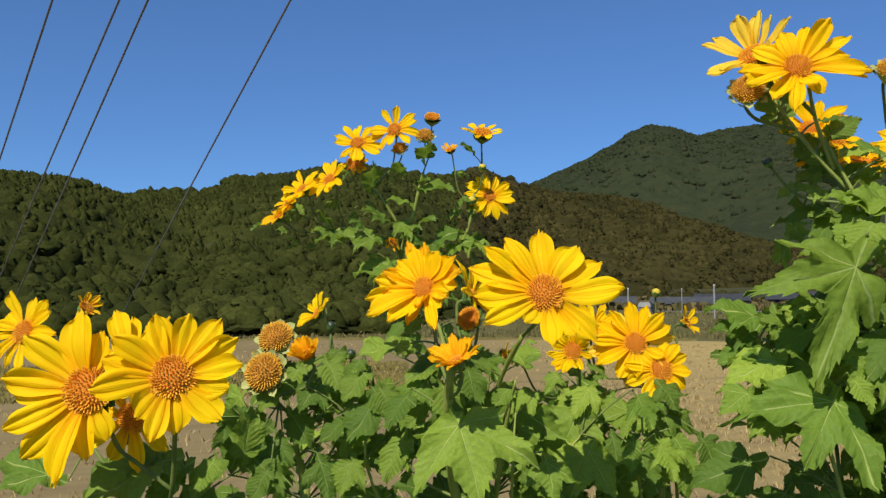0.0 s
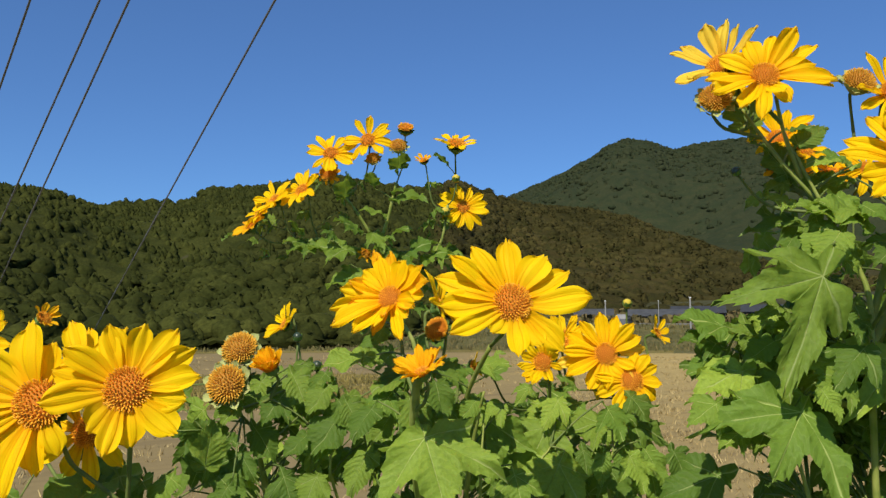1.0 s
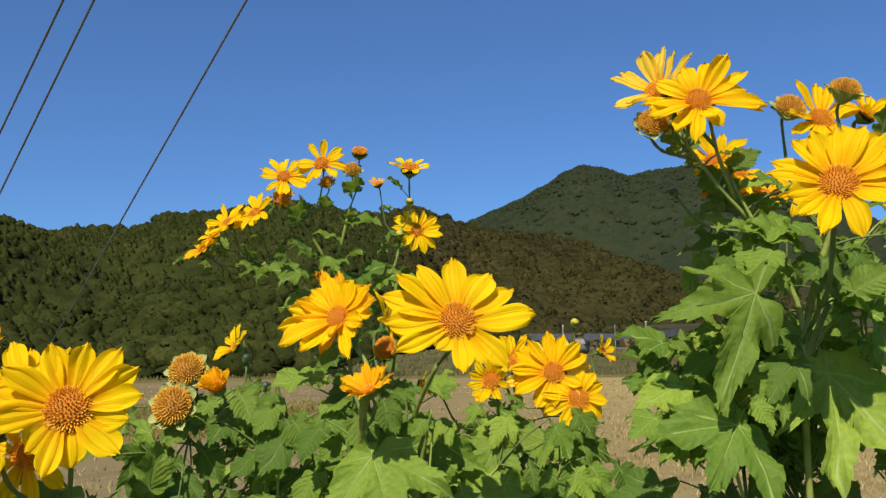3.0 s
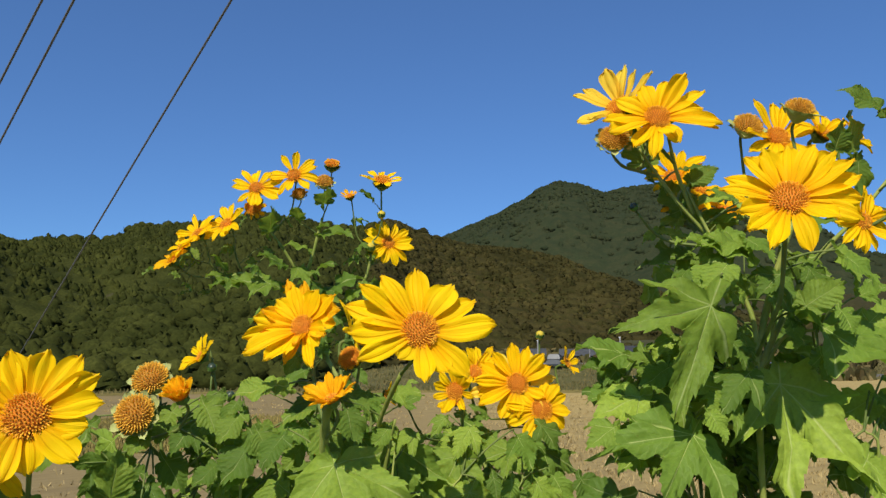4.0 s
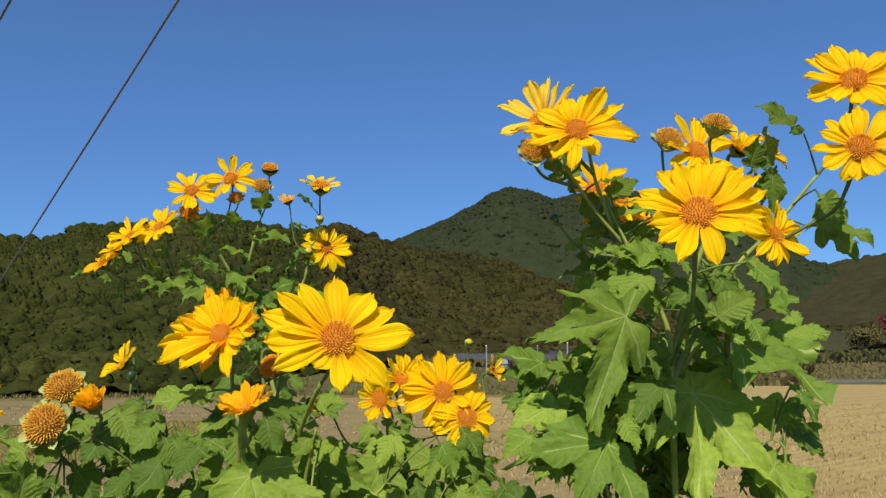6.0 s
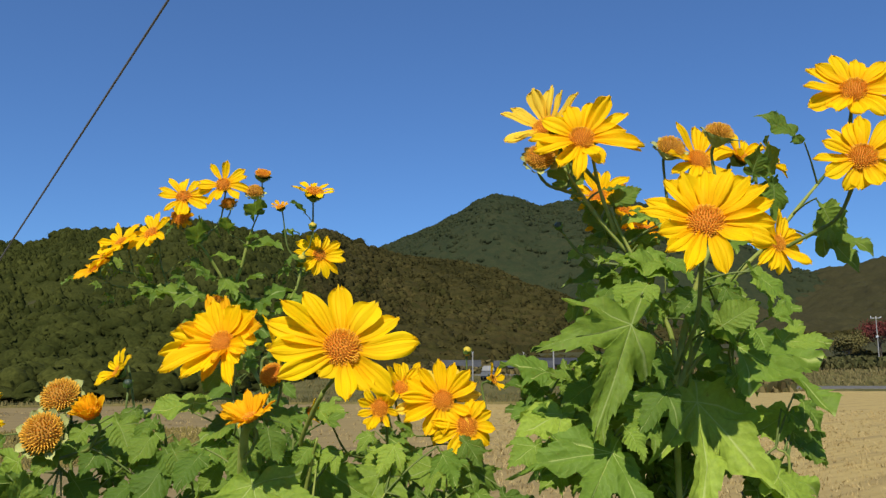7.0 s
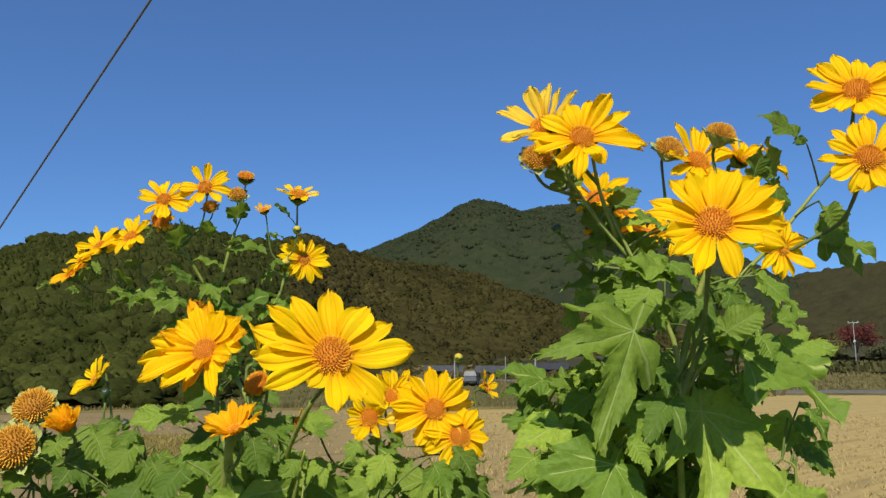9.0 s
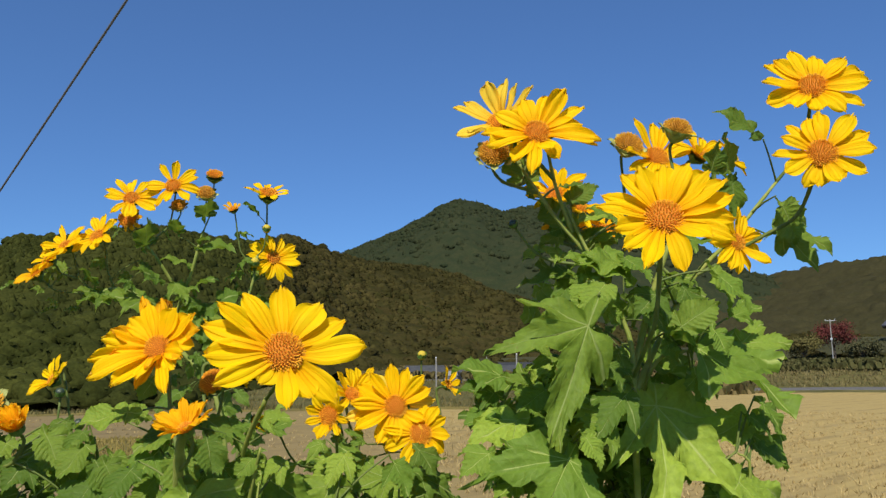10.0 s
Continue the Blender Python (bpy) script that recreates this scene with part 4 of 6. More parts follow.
plant_d.flower((0.209, 0.986, 1.467), -14, 14, 0.0558, tilt=10, disc=0.25, petals=[(19, 0.91), (43, 0.93), (67, 0.87), (175, 0.77), (209, 0.88), (237, 1.05), (255, 0.93), (276, 0.98), (296, 0.98), (323, 0.92), (355, 0.95)])
plant_d.flower((0.237, 0.972, 1.435), -8, 12, 0.0460, tilt=6, disc=0.29, petals=[(6, 0.78), (30, 0.84), (58, 0.79), (92, 0.77), (120, 0.76), (165, 0.82), (201, 0.47), (215, 0.93), (251, 1.0), (275, 0.99), (302, 0.69)])
plant_d.flower((0.208, 0.993, 1.466), -14, 14, 0.0600, n=6, tilt=-4, tone="pale", disc=0.2, stalk=False, spin=0.7, label="faded pale petals behind a yellow flower")
plant_d.flower((0.189, 1.145, 1.486), 10, 35, 0.0396, n=10, tilt=20)
plant_d.flower((0.143, 1.090, 1.445), -40, 10, 0.0312, n=9, tilt=45, disc=0.3)
plant_d.flower((0.281, 1.012, 1.493), 50, 25, 0.0248, n=7, tilt=30)
plant_d.bud((0.265, 1.094, 1.532), 0.0062)
plant_d.bud((0.073, 1.006, 1.440), 0.0049, tip=False)
plant_d.bud((0.065, 1.013, 1.403), 0.0057, tip=False)
plant_c.stem([(0.050, 1.020, 1.000), (-0.106, 0.884, 1.313), (-0.099, 0.877, 1.389)], 0.0030, 0.0008)
plant_c.stem([(0.050, 1.020, 1.000), (0.044, 0.860, 1.317), (0.048, 0.852, 1.400)], 0.0030, 0.0008)
plant_d.stem([(0.290, 1.100, 1.000), (0.127, 0.940, 1.299), (0.131, 0.933, 1.364)], 0.0030, 0.0008)
plant_d.stem([(0.290, 1.100, 1.000), (0.200, 0.938, 1.299), (0.203, 0.932, 1.358)], 0.0030, 0.0008)

plant_e = Plant((0.420, 0.800, 0.000), "tall leafy yellow flowering plant with many flowers on top")
plant_e.stem([(0.420, 0.800, 0.000), (0.420, 0.790, 0.600), (0.420, 0.780, 1.100), (0.401, 0.741, 1.417), (0.392, 0.721, 1.487), (0.390, 0.723, 1.541), (0.365, 0.738, 1.608), (0.337, 0.744, 1.671)], 0.0048, 0.0015)
plant_e.stem([(0.394, 0.731, 1.487), (0.413, 0.725, 1.563), (0.432, 0.710, 1.628), (0.472, 0.734, 1.680)], 0.0038, 0.0020)
plant_e.stem([(0.399, 0.730, 1.487), (0.486, 0.777, 1.592), (0.562, 0.802, 1.654), (0.623, 0.798, 1.721)], 0.0034, 0.0018)
plant_e.stem([(0.359, 0.747, 1.623), (0.330, 0.748, 1.657), (0.311, 0.757, 1.690), (0.295, 0.756, 1.713)], 0.0022, 0.0015)
plant_e.stem([(0.346, 0.747, 1.643), (0.325, 0.734, 1.685), (0.313, 0.721, 1.716)], 0.0022, 0.0016)
plant_e.flower((0.294, 0.701, 1.729), -12, 24, 0.0565, tilt=14, disc=0.225, petals=[(15, 0.89), (34, 0.94), (63, 0.96), (77, 0.77), (103, 1.04), (112, 1.09), (146, 0.63), (188, 0.98), (212, 0.87), (240, 0.99), (259, 0.97), (291, 0.77), (339, 0.72)])
plant_e.flower((0.279, 0.765, 1.760), -42, 36, 0.0520, n=11, tilt=34, tone="pale")
plant_e.flower((0.266, 0.748, 1.720), -15, 28, 0.0168, n=0, head="spent", disc=1.0)
plant_e.flower((0.292, 0.760, 1.742), -30, 20, 0.0232, n=7, tilt=0)
plant_e.flower((0.350, 0.801, 1.695), -25, 35, 0.0380, n=13, tilt=22)
plant_e.flower((0.352, 0.804, 1.664), -10, 10, 0.0200, n=9, tilt=10, tone="orange", disc=0.5)
plant_e.flower((0.392, 0.832, 1.690), 20, 30, 0.0360, n=12, tilt=15)
plant_e.flower((0.362, 0.593, 1.627), -22, 22, 0.0590, tilt=14, disc=0.265, petals=[(1, 0.93), (23, 0.9), (45, 0.96), (65, 1.0), (79, 0.97), (93, 0.92), (114, 0.98), (134, 0.77), (165, 0.86), (201, 1.09), (227, 0.86), (278, 0.95), (295, 0.93), (320, 0.87), (338, 0.86)])
plant_e.flower((0.454, 0.829, 1.764), 0, 38, 0.0178, n=0, head="spent", disc=1.0)
plant_e.flower((0.472, 0.751, 1.759), 10, 55, 0.0165, n=0, head="spent", disc=1.0)
plant_e.flower((0.486, 0.823, 1.750), 0, 25, 0.0500, n=12, tilt=10)
plant_e.flower((0.539, 0.820, 1.756), 25, 35, 0.0410, n=9, tilt=25)
plant_e.flower((0.574, 0.814, 1.750), 45, 30, 0.0296, n=9, tilt=20)
plant_e.flower((0.419, 0.831, 1.664), -20, 35, 0.0305, n=9, tilt=15, tone="orange")
plant_e.flower((0.453, 0.823, 1.667), 10, 20, 0.0331, n=9, tilt=0)
plant_e.flower((0.537, 0.755, 1.640), 10, 8, 0.0390, n=14, tilt=8, disc=0.24)
plant_e.flower((0.643, 0.749, 1.820), -30, 24, 0.0649, tilt=10, disc=0.25, petals=[(13, 0.69), (55, 0.75), (81, 0.83), (106, 0.9), (130, 0.92), (150, 0.82), (182, 0.66), (210, 0.67), (251, 0.85), (270, 0.87), (303, 0.92), (319, 0.84), (343, 0.86)])
plant_e.flower((0.587, 0.676, 1.718), -27, 14, 0.0583, tilt=6, disc=0.25, petals=[(7, 0.91), (43, 0.88), (69, 0.86), (90, 0.83), (124, 0.78), (166, 0.65), (208, 0.68), (245, 0.75), (270, 0.82), (296, 0.72), (322, 0.83)])
plant_e.bud((0.288, 0.758, 1.651), 0.0045, tip=False, az=-50, el=40)
plant_e.bud((0.306, 0.761, 1.729), 0.0046, tip=False)
plant_e.stem([(0.397, 0.772, 1.425), (0.335, 0.782, 1.448), (0.280, 0.790, 1.468)], 0.0032, 0.0020)
plant_e.stem([(0.420, 0.790, 1.100), (0.329, 0.742, 1.383), (0.321, 0.726, 1.428)], 0.0028, 0.0007)
plant_e.stem([(0.420, 0.790, 1.100), (0.494, 0.707, 1.382), (0.484, 0.701, 1.429)], 0.0028, 0.0007)
plant_e.bud((0.250, 0.792, 1.494), 0.0045, az=-60, el=25)
plant_e.leaf((0.479, 0.722, 1.615), (0.501, 0.704, 1.571), "plain", 1, wide=1.2)
plant_e.leaf((0.371, 0.727, 1.607), (0.323, 0.704, 1.616), "plain", 1)
plant_e.leaf((0.361, 0.719, 1.600), (0.328, 0.702, 1.563), "plain", 1, wide=1.2)
plant_e.leaf((0.381, 0.722, 1.617), (0.404, 0.690, 1.597), "plain", 1, wide=1.3)
plant_e.leaf((0.390, 0.735, 1.654), (0.362, 0.738, 1.671), "plain", 1, wide=1.3)
plant_e.leaf((0.446, 0.753, 1.600), (0.481, 0.728, 1.581), "three", 1, dark=True, wide=1.4)
plant_e.leaf((0.295, 0.782, 1.498), (0.228, 0.773, 1.512), "three", 1)
plant_e.leaf((0.310, 0.768, 1.685), (0.292, 0.773, 1.739), "plain", 0, dark=True, wide=1.5, up=(0.2, -0.9, 0.3))
plant_e.leaf((0.340, 0.770, 1.694), (0.368, 0.764, 1.697), "plain", 0, dark=True, wide=1.2)
plant_e.leaf((0.330, 0.782, 1.637), (0.304, 0.780, 1.621), "plain", 1)
plant_e.leaf((0.524, 0.779, 1.712), (0.531, 0.770, 1.758), "plain", 0, dark=True, wide=1.3, up=(0.4, -0.8, 0.3))
plant_e.leaf((0.549, 0.799, 1.685), (0.563, 0.789, 1.729), "plain", 0, dark=True, wide=1.3, up=(0.2, -0.9, 0.3))
plant_e.leaf((0.597, 0.766, 1.696), (0.632, 0.767, 1.647), "plain", 1, dark=True, wide=1.6, up=(-0.3, -0.9, 0.4))
plant_e.leaf((0.471, 0.773, 1.695), (0.477, 0.750, 1.702), "plain", 1, dark=True, wide=1.4)
plant_e.leaf((0.294, 0.788, 1.463), (0.240, 0.777, 1.475), "three", 2, wide=1.1, dark=True)
plant_e.leaf((0.281, 0.790, 1.467), (0.247, 0.789, 1.455), "plain", 2, wide=1.2, dark=True)
plant_e.leaf((0.274, 0.791, 1.471), (0.260, 0.791, 1.487), "plain", 3, wide=1.2)
plant_e.leaf((0.347, 0.772, 1.675), (0.380, 0.760, 1.701), "plain", 1, dark=True, wide=1.2, up=(0.1, -0.8, 0.5))
plant_e.leaf((0.417, 0.770, 1.659), (0.363, 0.759, 1.669), "plain", 2, wide=1.3)
plant_e.leaf((0.415, 0.772, 1.647), (0.376, 0.770, 1.648), "plain", 3, wide=1.2, dark=True)
plant_e.leaf((0.335, 0.775, 1.671), (0.314, 0.777, 1.689), "plain", 2, wide=1.1, dark=True)
plant_e.leaf((0.558, 0.784, 1.700), (0.541, 0.782, 1.734), "plain", 2, dark=True, wide=1.3)
plant_e.leaf((0.352, 0.769, 1.623), (0.313, 0.757, 1.625), "three", 1, wide=1.1)
plant_e.leaf((0.320, 0.781, 1.720), (0.298, 0.780, 1.750), "plain", 2, dark=True, wide=1.2)
plant_e.leaf((0.356, 0.786, 1.644), (0.326, 0.775, 1.686), "plain", 1, dark=True, wide=1.5, up=(0.2, -0.9, 0.3))
plant_e.leaf((0.364, 0.795, 1.637), (0.348, 0.792, 1.678), "plain", 0, dark=True, wide=1.4, up=(-0.2, -0.9, 0.3))
plant_e.leaf((0.364, 0.786, 1.632), (0.384, 0.777, 1.659), "plain", 1, dark=True, wide=1.4)
plant_e.leaf((0.354, 0.786, 1.647), (0.321, 0.774, 1.635), "three", 1, dark=True)
plant_e.leaf((0.367, 0.770, 1.601), (0.330, 0.756, 1.609), "three", 2, dark=True, wide=1.2)
plant_e.leaf((0.364, 0.734, 1.630), (0.396, 0.712, 1.599), "plain", 1, wide=1.2, up=(0.1, -0.7, 0.7))
plant_e.leaf((0.348, 0.731, 1.612), (0.356, 0.724, 1.578), "plain", 3, wide=1.4, up=(0.4, -0.8, 0.3))
plant_e.stem([(0.410, 0.765, 1.453), (0.418, 0.745, 1.498), (0.415, 0.728, 1.541), (0.412, 0.732, 1.586)], 0.0022, 0.0014)
plant_e.stem([(0.402, 0.755, 1.462), (0.370, 0.736, 1.492), (0.343, 0.725, 1.530), (0.330, 0.714, 1.546)], 0.0024, 0.0016)
plant_e.stem([(0.404, 0.752, 1.476), (0.410, 0.737, 1.492), (0.428, 0.729, 1.519), (0.451, 0.713, 1.524)], 0.0022, 0.0016)

# the larger leaves of the front plants, one by one
plant_e.leaf((0.351, 0.698, 1.577), (0.281, 0.665, 1.447), "five", 5, up=(-0.1, -0.9, 0.4), wide=1, dark=True)
plant_e.leaf((0.426, 0.714, 1.542), (0.529, 0.655, 1.470), "five", 6, up=(0.1, -0.8, 0.55), wide=1)
plant_e.leaf((0.422, 0.740, 1.503), (0.392, 0.665, 1.374), "five", 7, up=(0.05, -0.75, 0.65), wide=1)
plant_e.leaf((0.330, 0.713, 1.444), (0.267, 0.660, 1.373), "five", 8, up=(-0.1, -0.75, 0.65), wide=1)
plant_e.leaf((0.463, 0.699, 1.414), (0.521, 0.660, 1.366), "five", 3, up=(0.2, -0.65, 0.75), wide=1)
plant_e.leaf((0.531, 0.723, 1.465), (0.465, 0.710, 1.443), "plain", 1, up=(0.1, -0.7, 0.7), wide=1.2)
plant_e.leaf((0.512, 0.733, 1.448), (0.546, 0.700, 1.419), "plain", 2, up=(0.1, -0.6, 0.8), wide=1.2)
plant_e.leaf((0.299, 0.751, 1.466), (0.228, 0.725, 1.440), "three", 1, up=(-0.1, -0.6, 0.75), wide=1)
plant_c.leaf((-0.020, 0.806, 1.413), (0.005, 0.740, 1.336), "five", 3, up=(0, -0.72, 0.7), wide=1.25)
plant_c.leaf((0.045, 0.939, 1.424), (0.067, 0.900, 1.325), "five", 1, up=(0.1, -0.75, 0.6), wide=1.1)
plant_d.leaf((0.143, 0.954, 1.405), (0.083, 0.915, 1.316), "three", 3, up=(0, -0.7, 0.7), wide=1.2, dark=True)
plant_d.leaf((0.147, 0.929, 1.360), (0.111, 0.890, 1.301), "five", 1, up=(0.1, -0.7, 0.7), wide=1.25)
plant_d.leaf((0.181, 0.883, 1.373), (0.176, 0.870, 1.331), "plain", 1, up=(-0.2, -0.8, 0.5), wide=1)
plant_d.leaf((0.202, 0.876, 1.373), (0.220, 0.850, 1.328), "three", 1, up=(0.1, -0.75, 0.6), wide=1.1)
plant_c.leaf((-0.090, 0.869, 1.425), (-0.131, 0.830, 1.374), "plain", 1, up=(-0.1, -0.75, 0.6), wide=1.2, dark=True)
plant_c.leaf((-0.100, 0.855, 1.428), (-0.079, 0.835, 1.400), "plain", 2, up=(0.1, -0.75, 0.6), wide=1.3, dark=True)
plant_b.leaf((-0.129, 0.856, 1.395), (-0.158, 0.830, 1.373), "plain", 1, up=(-0.1, -0.7, 0.7), wide=1.1, dark=True)
plant_e.leaf((0.506, 0.740, 1.531), (0.570, 0.720, 1.535), "three", 1, up=(0.1, -0.8, 0.5), wide=1.1)
plant_e.leaf((0.507, 0.710, 1.433), (0.541, 0.700, 1.417), "plain", 2, up=(0.2, -0.6, 0.75), wide=1.1, dark=True)
plant_e.leaf((0.398, 0.720, 1.607), (0.333, 0.700, 1.611), "plain", 1, up=(0, -0.6, 0.75), wide=1.1)
plant_e.leaf((0.369, 0.710, 1.595), (0.331, 0.690, 1.560), "plain", 3, up=(-0.2, -0.85, 0.4), wide=1.3)
plant_e.leaf((0.468, 0.700, 1.601), (0.497, 0.670, 1.569), "plain", 1, up=(0.2, -0.75, 0.6), wide=1.2)
plant_e.leaf((0.500, 0.730, 1.556), (0.529, 0.710, 1.569), "three", 1, up=(0.1, -0.7, 0.6), wide=1.2)
plant_e.leaf((0.458, 0.690, 1.547), (0.468, 0.670, 1.519), "plain", 2, up=(0.3, -0.85, 0.3), wide=1.2)
plant_e.leaf((0.492, 0.700, 1.466), (0.514, 0.680, 1.448), "plain", 3, up=(0.2, -0.6, 0.75), wide=1.2, dark=True)
plant_e.leaf((0.521, 0.720, 1.480), (0.547, 0.700, 1.445), "three", 2, up=(0.2, -0.7, 0.6), wide=1.1)
plant_e.leaf((0.393, 0.730, 1.558), (0.366, 0.710, 1.578), "plain", 1, up=(-0.2, -0.8, 0.4), wide=1.2)
plant_e.leaf((0.286, 0.780, 1.471), (0.237, 0.760, 1.460), "plain", 1, up=(-0.1, -0.6, 0.75), wide=1.2)
plant_e.leaf((0.285, 0.790, 1.483), (0.233, 0.770, 1.490), "three", 1, up=(-0.1, -0.6, 0.75), wide=1.1, dark=True)
plant_e.leaf((0.308, 0.770, 1.463), (0.260, 0.750, 1.448), "plain", 2, up=(-0.1, -0.6, 0.75), wide=1.2)
plant_e.leaf((0.319, 0.780, 1.488), (0.282, 0.770, 1.507), "three", 2, up=(-0.1, -0.7, 0.6), wide=1.2, dark=True)
plant_e.leaf((0.333, 0.750, 1.461), (0.288, 0.730, 1.432), "three", 3, up=(0, -0.7, 0.6), wide=1.2, dark=True)
plant_e.leaf((0.350, 0.760, 1.488), (0.326, 0.750, 1.515), "plain", 1, up=(0, -0.7, 0.6), wide=1.2, dark=True)
plant_e.leaf((0.333, 0.760, 1.515), (0.295, 0.750, 1.537), "three", 2, up=(0, -0.7, 0.6), wide=1.1, dark=True)
plant_e.leaf((0.366, 0.770, 1.561), (0.317, 0.760, 1.563), "three", 1, up=(0, -0.7, 0.6), wide=1.1, dark=True)
plant_e.leaf((0.380, 0.700, 1.488), (0.332, 0.670, 1.464), "three", 3, up=(-0.1, -0.6, 0.8), wide=1.2, dark=True)
plant_e.leaf((0.426, 0.720, 1.541), (0.428, 0.700, 1.508), "plain", 1, up=(0.2, -0.8, 0.4), wide=1.2)
plant_e.leaf((0.457, 0.730, 1.559), (0.423, 0.710, 1.524), "three", 1, up=(0, -0.7, 0.6), wide=1.1, dark=True)
plant_e.leaf((0.386, 0.730, 1.531), (0.360, 0.710, 1.493), "three", 2, up=(0, -0.8, 0.5), wide=1.1, dark=True)
plant_e.leaf((0.401, 0.710, 1.567), (0.419, 0.690, 1.545), "three", 3, up=(0.1, -0.7, 0.7), wide=1.2, dark=True)
plant_e.leaf((0.426, 0.720, 1.585), (0.390, 0.700, 1.556), "three", 1, up=(0, -0.7, 0.7), wide=1.3, dark=True)
plant_e.leaf((0.445, 0.720, 1.591), (0.461, 0.700, 1.562), "three", 2, up=(0, -0.7, 0.7), wide=1.3, dark=True)
plant_e.leaf((0.443, 0.700, 1.508), (0.446, 0.680, 1.472), "three", 4, up=(0.1, -0.85, 0.45), wide=1.1)
plant_e.leaf((0.362, 0.700, 1.463), (0.320, 0.680, 1.440), "three", 1, up=(0, -0.7, 0.7), wide=1.2, dark=True)
plant_c.leaf((-0.065, 0.860, 1.472), (-0.121, 0.840, 1.466), "plain", 1, up=(0, -0.62, 0.78), wide=1.15)
plant_c.leaf((-0.056, 0.870, 1.506), (-0.068, 0.860, 1.479), "plain", 0, up=(0, -0.8, 0.5), wide=1.2, dark=True)
plant_c.leaf((-0.112, 0.860, 1.433), (-0.080, 0.840, 1.394), "plain", 1, up=(0.1, -0.7, 0.7), wide=1.2, dark=True)
plant_c.leaf((-0.117, 0.880, 1.459), (-0.137, 0.860, 1.428), "plain", 2, up=(-0.3, -0.8, 0.4), wide=1.2, dark=True)
plant_c.leaf((-0.021, 0.860, 1.462), (-0.058, 0.830, 1.443), "plain", 2, up=(0, -0.55, 0.8), wide=1.5, dark=True)
plant_c.leaf((-0.012, 0.870, 1.465), (0.024, 0.850, 1.447), "plain", 1, up=(0, -0.6, 0.8), wide=1.4, dark=True)
plant_c.leaf((0.045, 0.900, 1.457), (0.078, 0.880, 1.464), "three", 1, up=(0.1, -0.7, 0.6), wide=1.3)
plant_c.leaf((0.050, 0.880, 1.430), (0.025, 0.860, 1.405), "plain", 1, up=(0, -0.8, 0.5), wide=1.2)
plant_c.leaf((-0.047, 0.850, 1.436), (-0.067, 0.820, 1.405), "three", 1, up=(0, -0.7, 0.7), wide=1.2)
plant_c.leaf((-0.035, 0.840, 1.425), (-0.016, 0.810, 1.388), "plain", 2, up=(0, -0.8, 0.5), wide=1.2, dark=True)
plant_c.leaf((0.082, 0.920, 1.416), (0.044, 0.900, 1.399), "three", 2, up=(0, -0.6, 0.8), wide=1.1)
plant_c.leaf((0.043, 0.960, 1.446), (0.072, 0.950, 1.464), "three", 1, up=(0, -0.7, 0.7), wide=1.1)
plant_c.leaf((0.005, 0.880, 1.420), (0.035, 0.860, 1.392), "three", 3, up=(0, -0.7, 0.7), wide=1.2, dark=True)
plant_c.leaf((-0.045, 0.870, 1.415), (-0.068, 0.850, 1.382), "plain", 1, up=(0, -0.7, 0.7), wide=1.2, dark=True)
plant_c.leaf((-0.068, 0.850, 1.382), (-0.090, 0.820, 1.335), "plain", 2, up=(0, -0.7, 0.7), wide=1.1, dark=True)
plant_c.leaf((-0.112, 0.870, 1.403), (-0.127, 0.840, 1.365), "plain", 1, up=(-0.1, -0.8, 0.5), wide=1.2)
plant_c.leaf((0.076, 0.850, 1.358), (0.088, 0.810, 1.320), "three", 2, up=(0.1, -0.7, 0.7), wide=1.2)
plant_d.leaf((0.215, 0.940, 1.374), (0.213, 0.920, 1.332), "plain", 1, up=(0.1, -0.85, 0.5), wide=1)
plant_d.leaf((0.232, 0.930, 1.370), (0.259, 0.900, 1.329), "plain", 1, up=(0.1, -0.75, 0.6), wide=1.15)
plant_d.leaf((0.211, 0.970, 1.390), (0.149, 0.950, 1.375), "three", 1, up=(0, -0.6, 0.8), wide=1.3, dark=True)
plant_d.leaf((0.222, 0.970, 1.390), (0.280, 0.950, 1.374), "three", 3, up=(0.1, -0.6, 0.8), wide=1.3, dark=True)
plant_d.leaf((0.191, 1.000, 1.409), (0.124, 0.980, 1.400), "three", 2, up=(0, -0.7, 0.7), wide=1.1)
plant_d.leaf((0.141, 1.000, 1.402), (0.110, 0.980, 1.380), "three", 1, up=(0, -0.7, 0.7), wide=1.2)
plant_d.leaf((0.273, 0.950, 1.364), (0.295, 0.930, 1.322), "plain", 2, up=(0.2, -0.7, 0.6), wide=1.3, dark=True)
plant_d.leaf((0.191, 0.930, 1.351), (0.212, 0.890, 1.308), "three", 1, up=(0, -0.7, 0.7), wide=1.2, dark=True)
plant_d.leaf((0.246, 0.940, 1.342), (0.252, 0.910, 1.297), "three", 3, up=(0.1, -0.7, 0.7), wide=1.2)
plant_d.leaf((0.169, 0.950, 1.367), (0.175, 0.920, 1.327), "three", 2, up=(0, -0.7, 0.7), wide=1.2, dark=True)
plant_a.leaf((-0.304, 0.800, 1.373), (-0.375, 0.760, 1.343), "plain", 1, up=(-0.1, -0.45, 0.88), wide=1.3, dark=True)
plant_a.leaf((-0.286, 0.800, 1.353), (-0.316, 0.770, 1.318), "plain", 1, up=(0, -0.6, 0.8), wide=1.2, dark=True)
plant_a.leaf((-0.255, 0.800, 1.366), (-0.271, 0.770, 1.329), "plain", 2, up=(0, -0.7, 0.7), wide=1.2)
plant_b.leaf((-0.265, 0.880, 1.328), (-0.231, 0.870, 1.406), "plain", 0, up=(0.3, -0.9, 0.2), wide=1.1, dark=True)
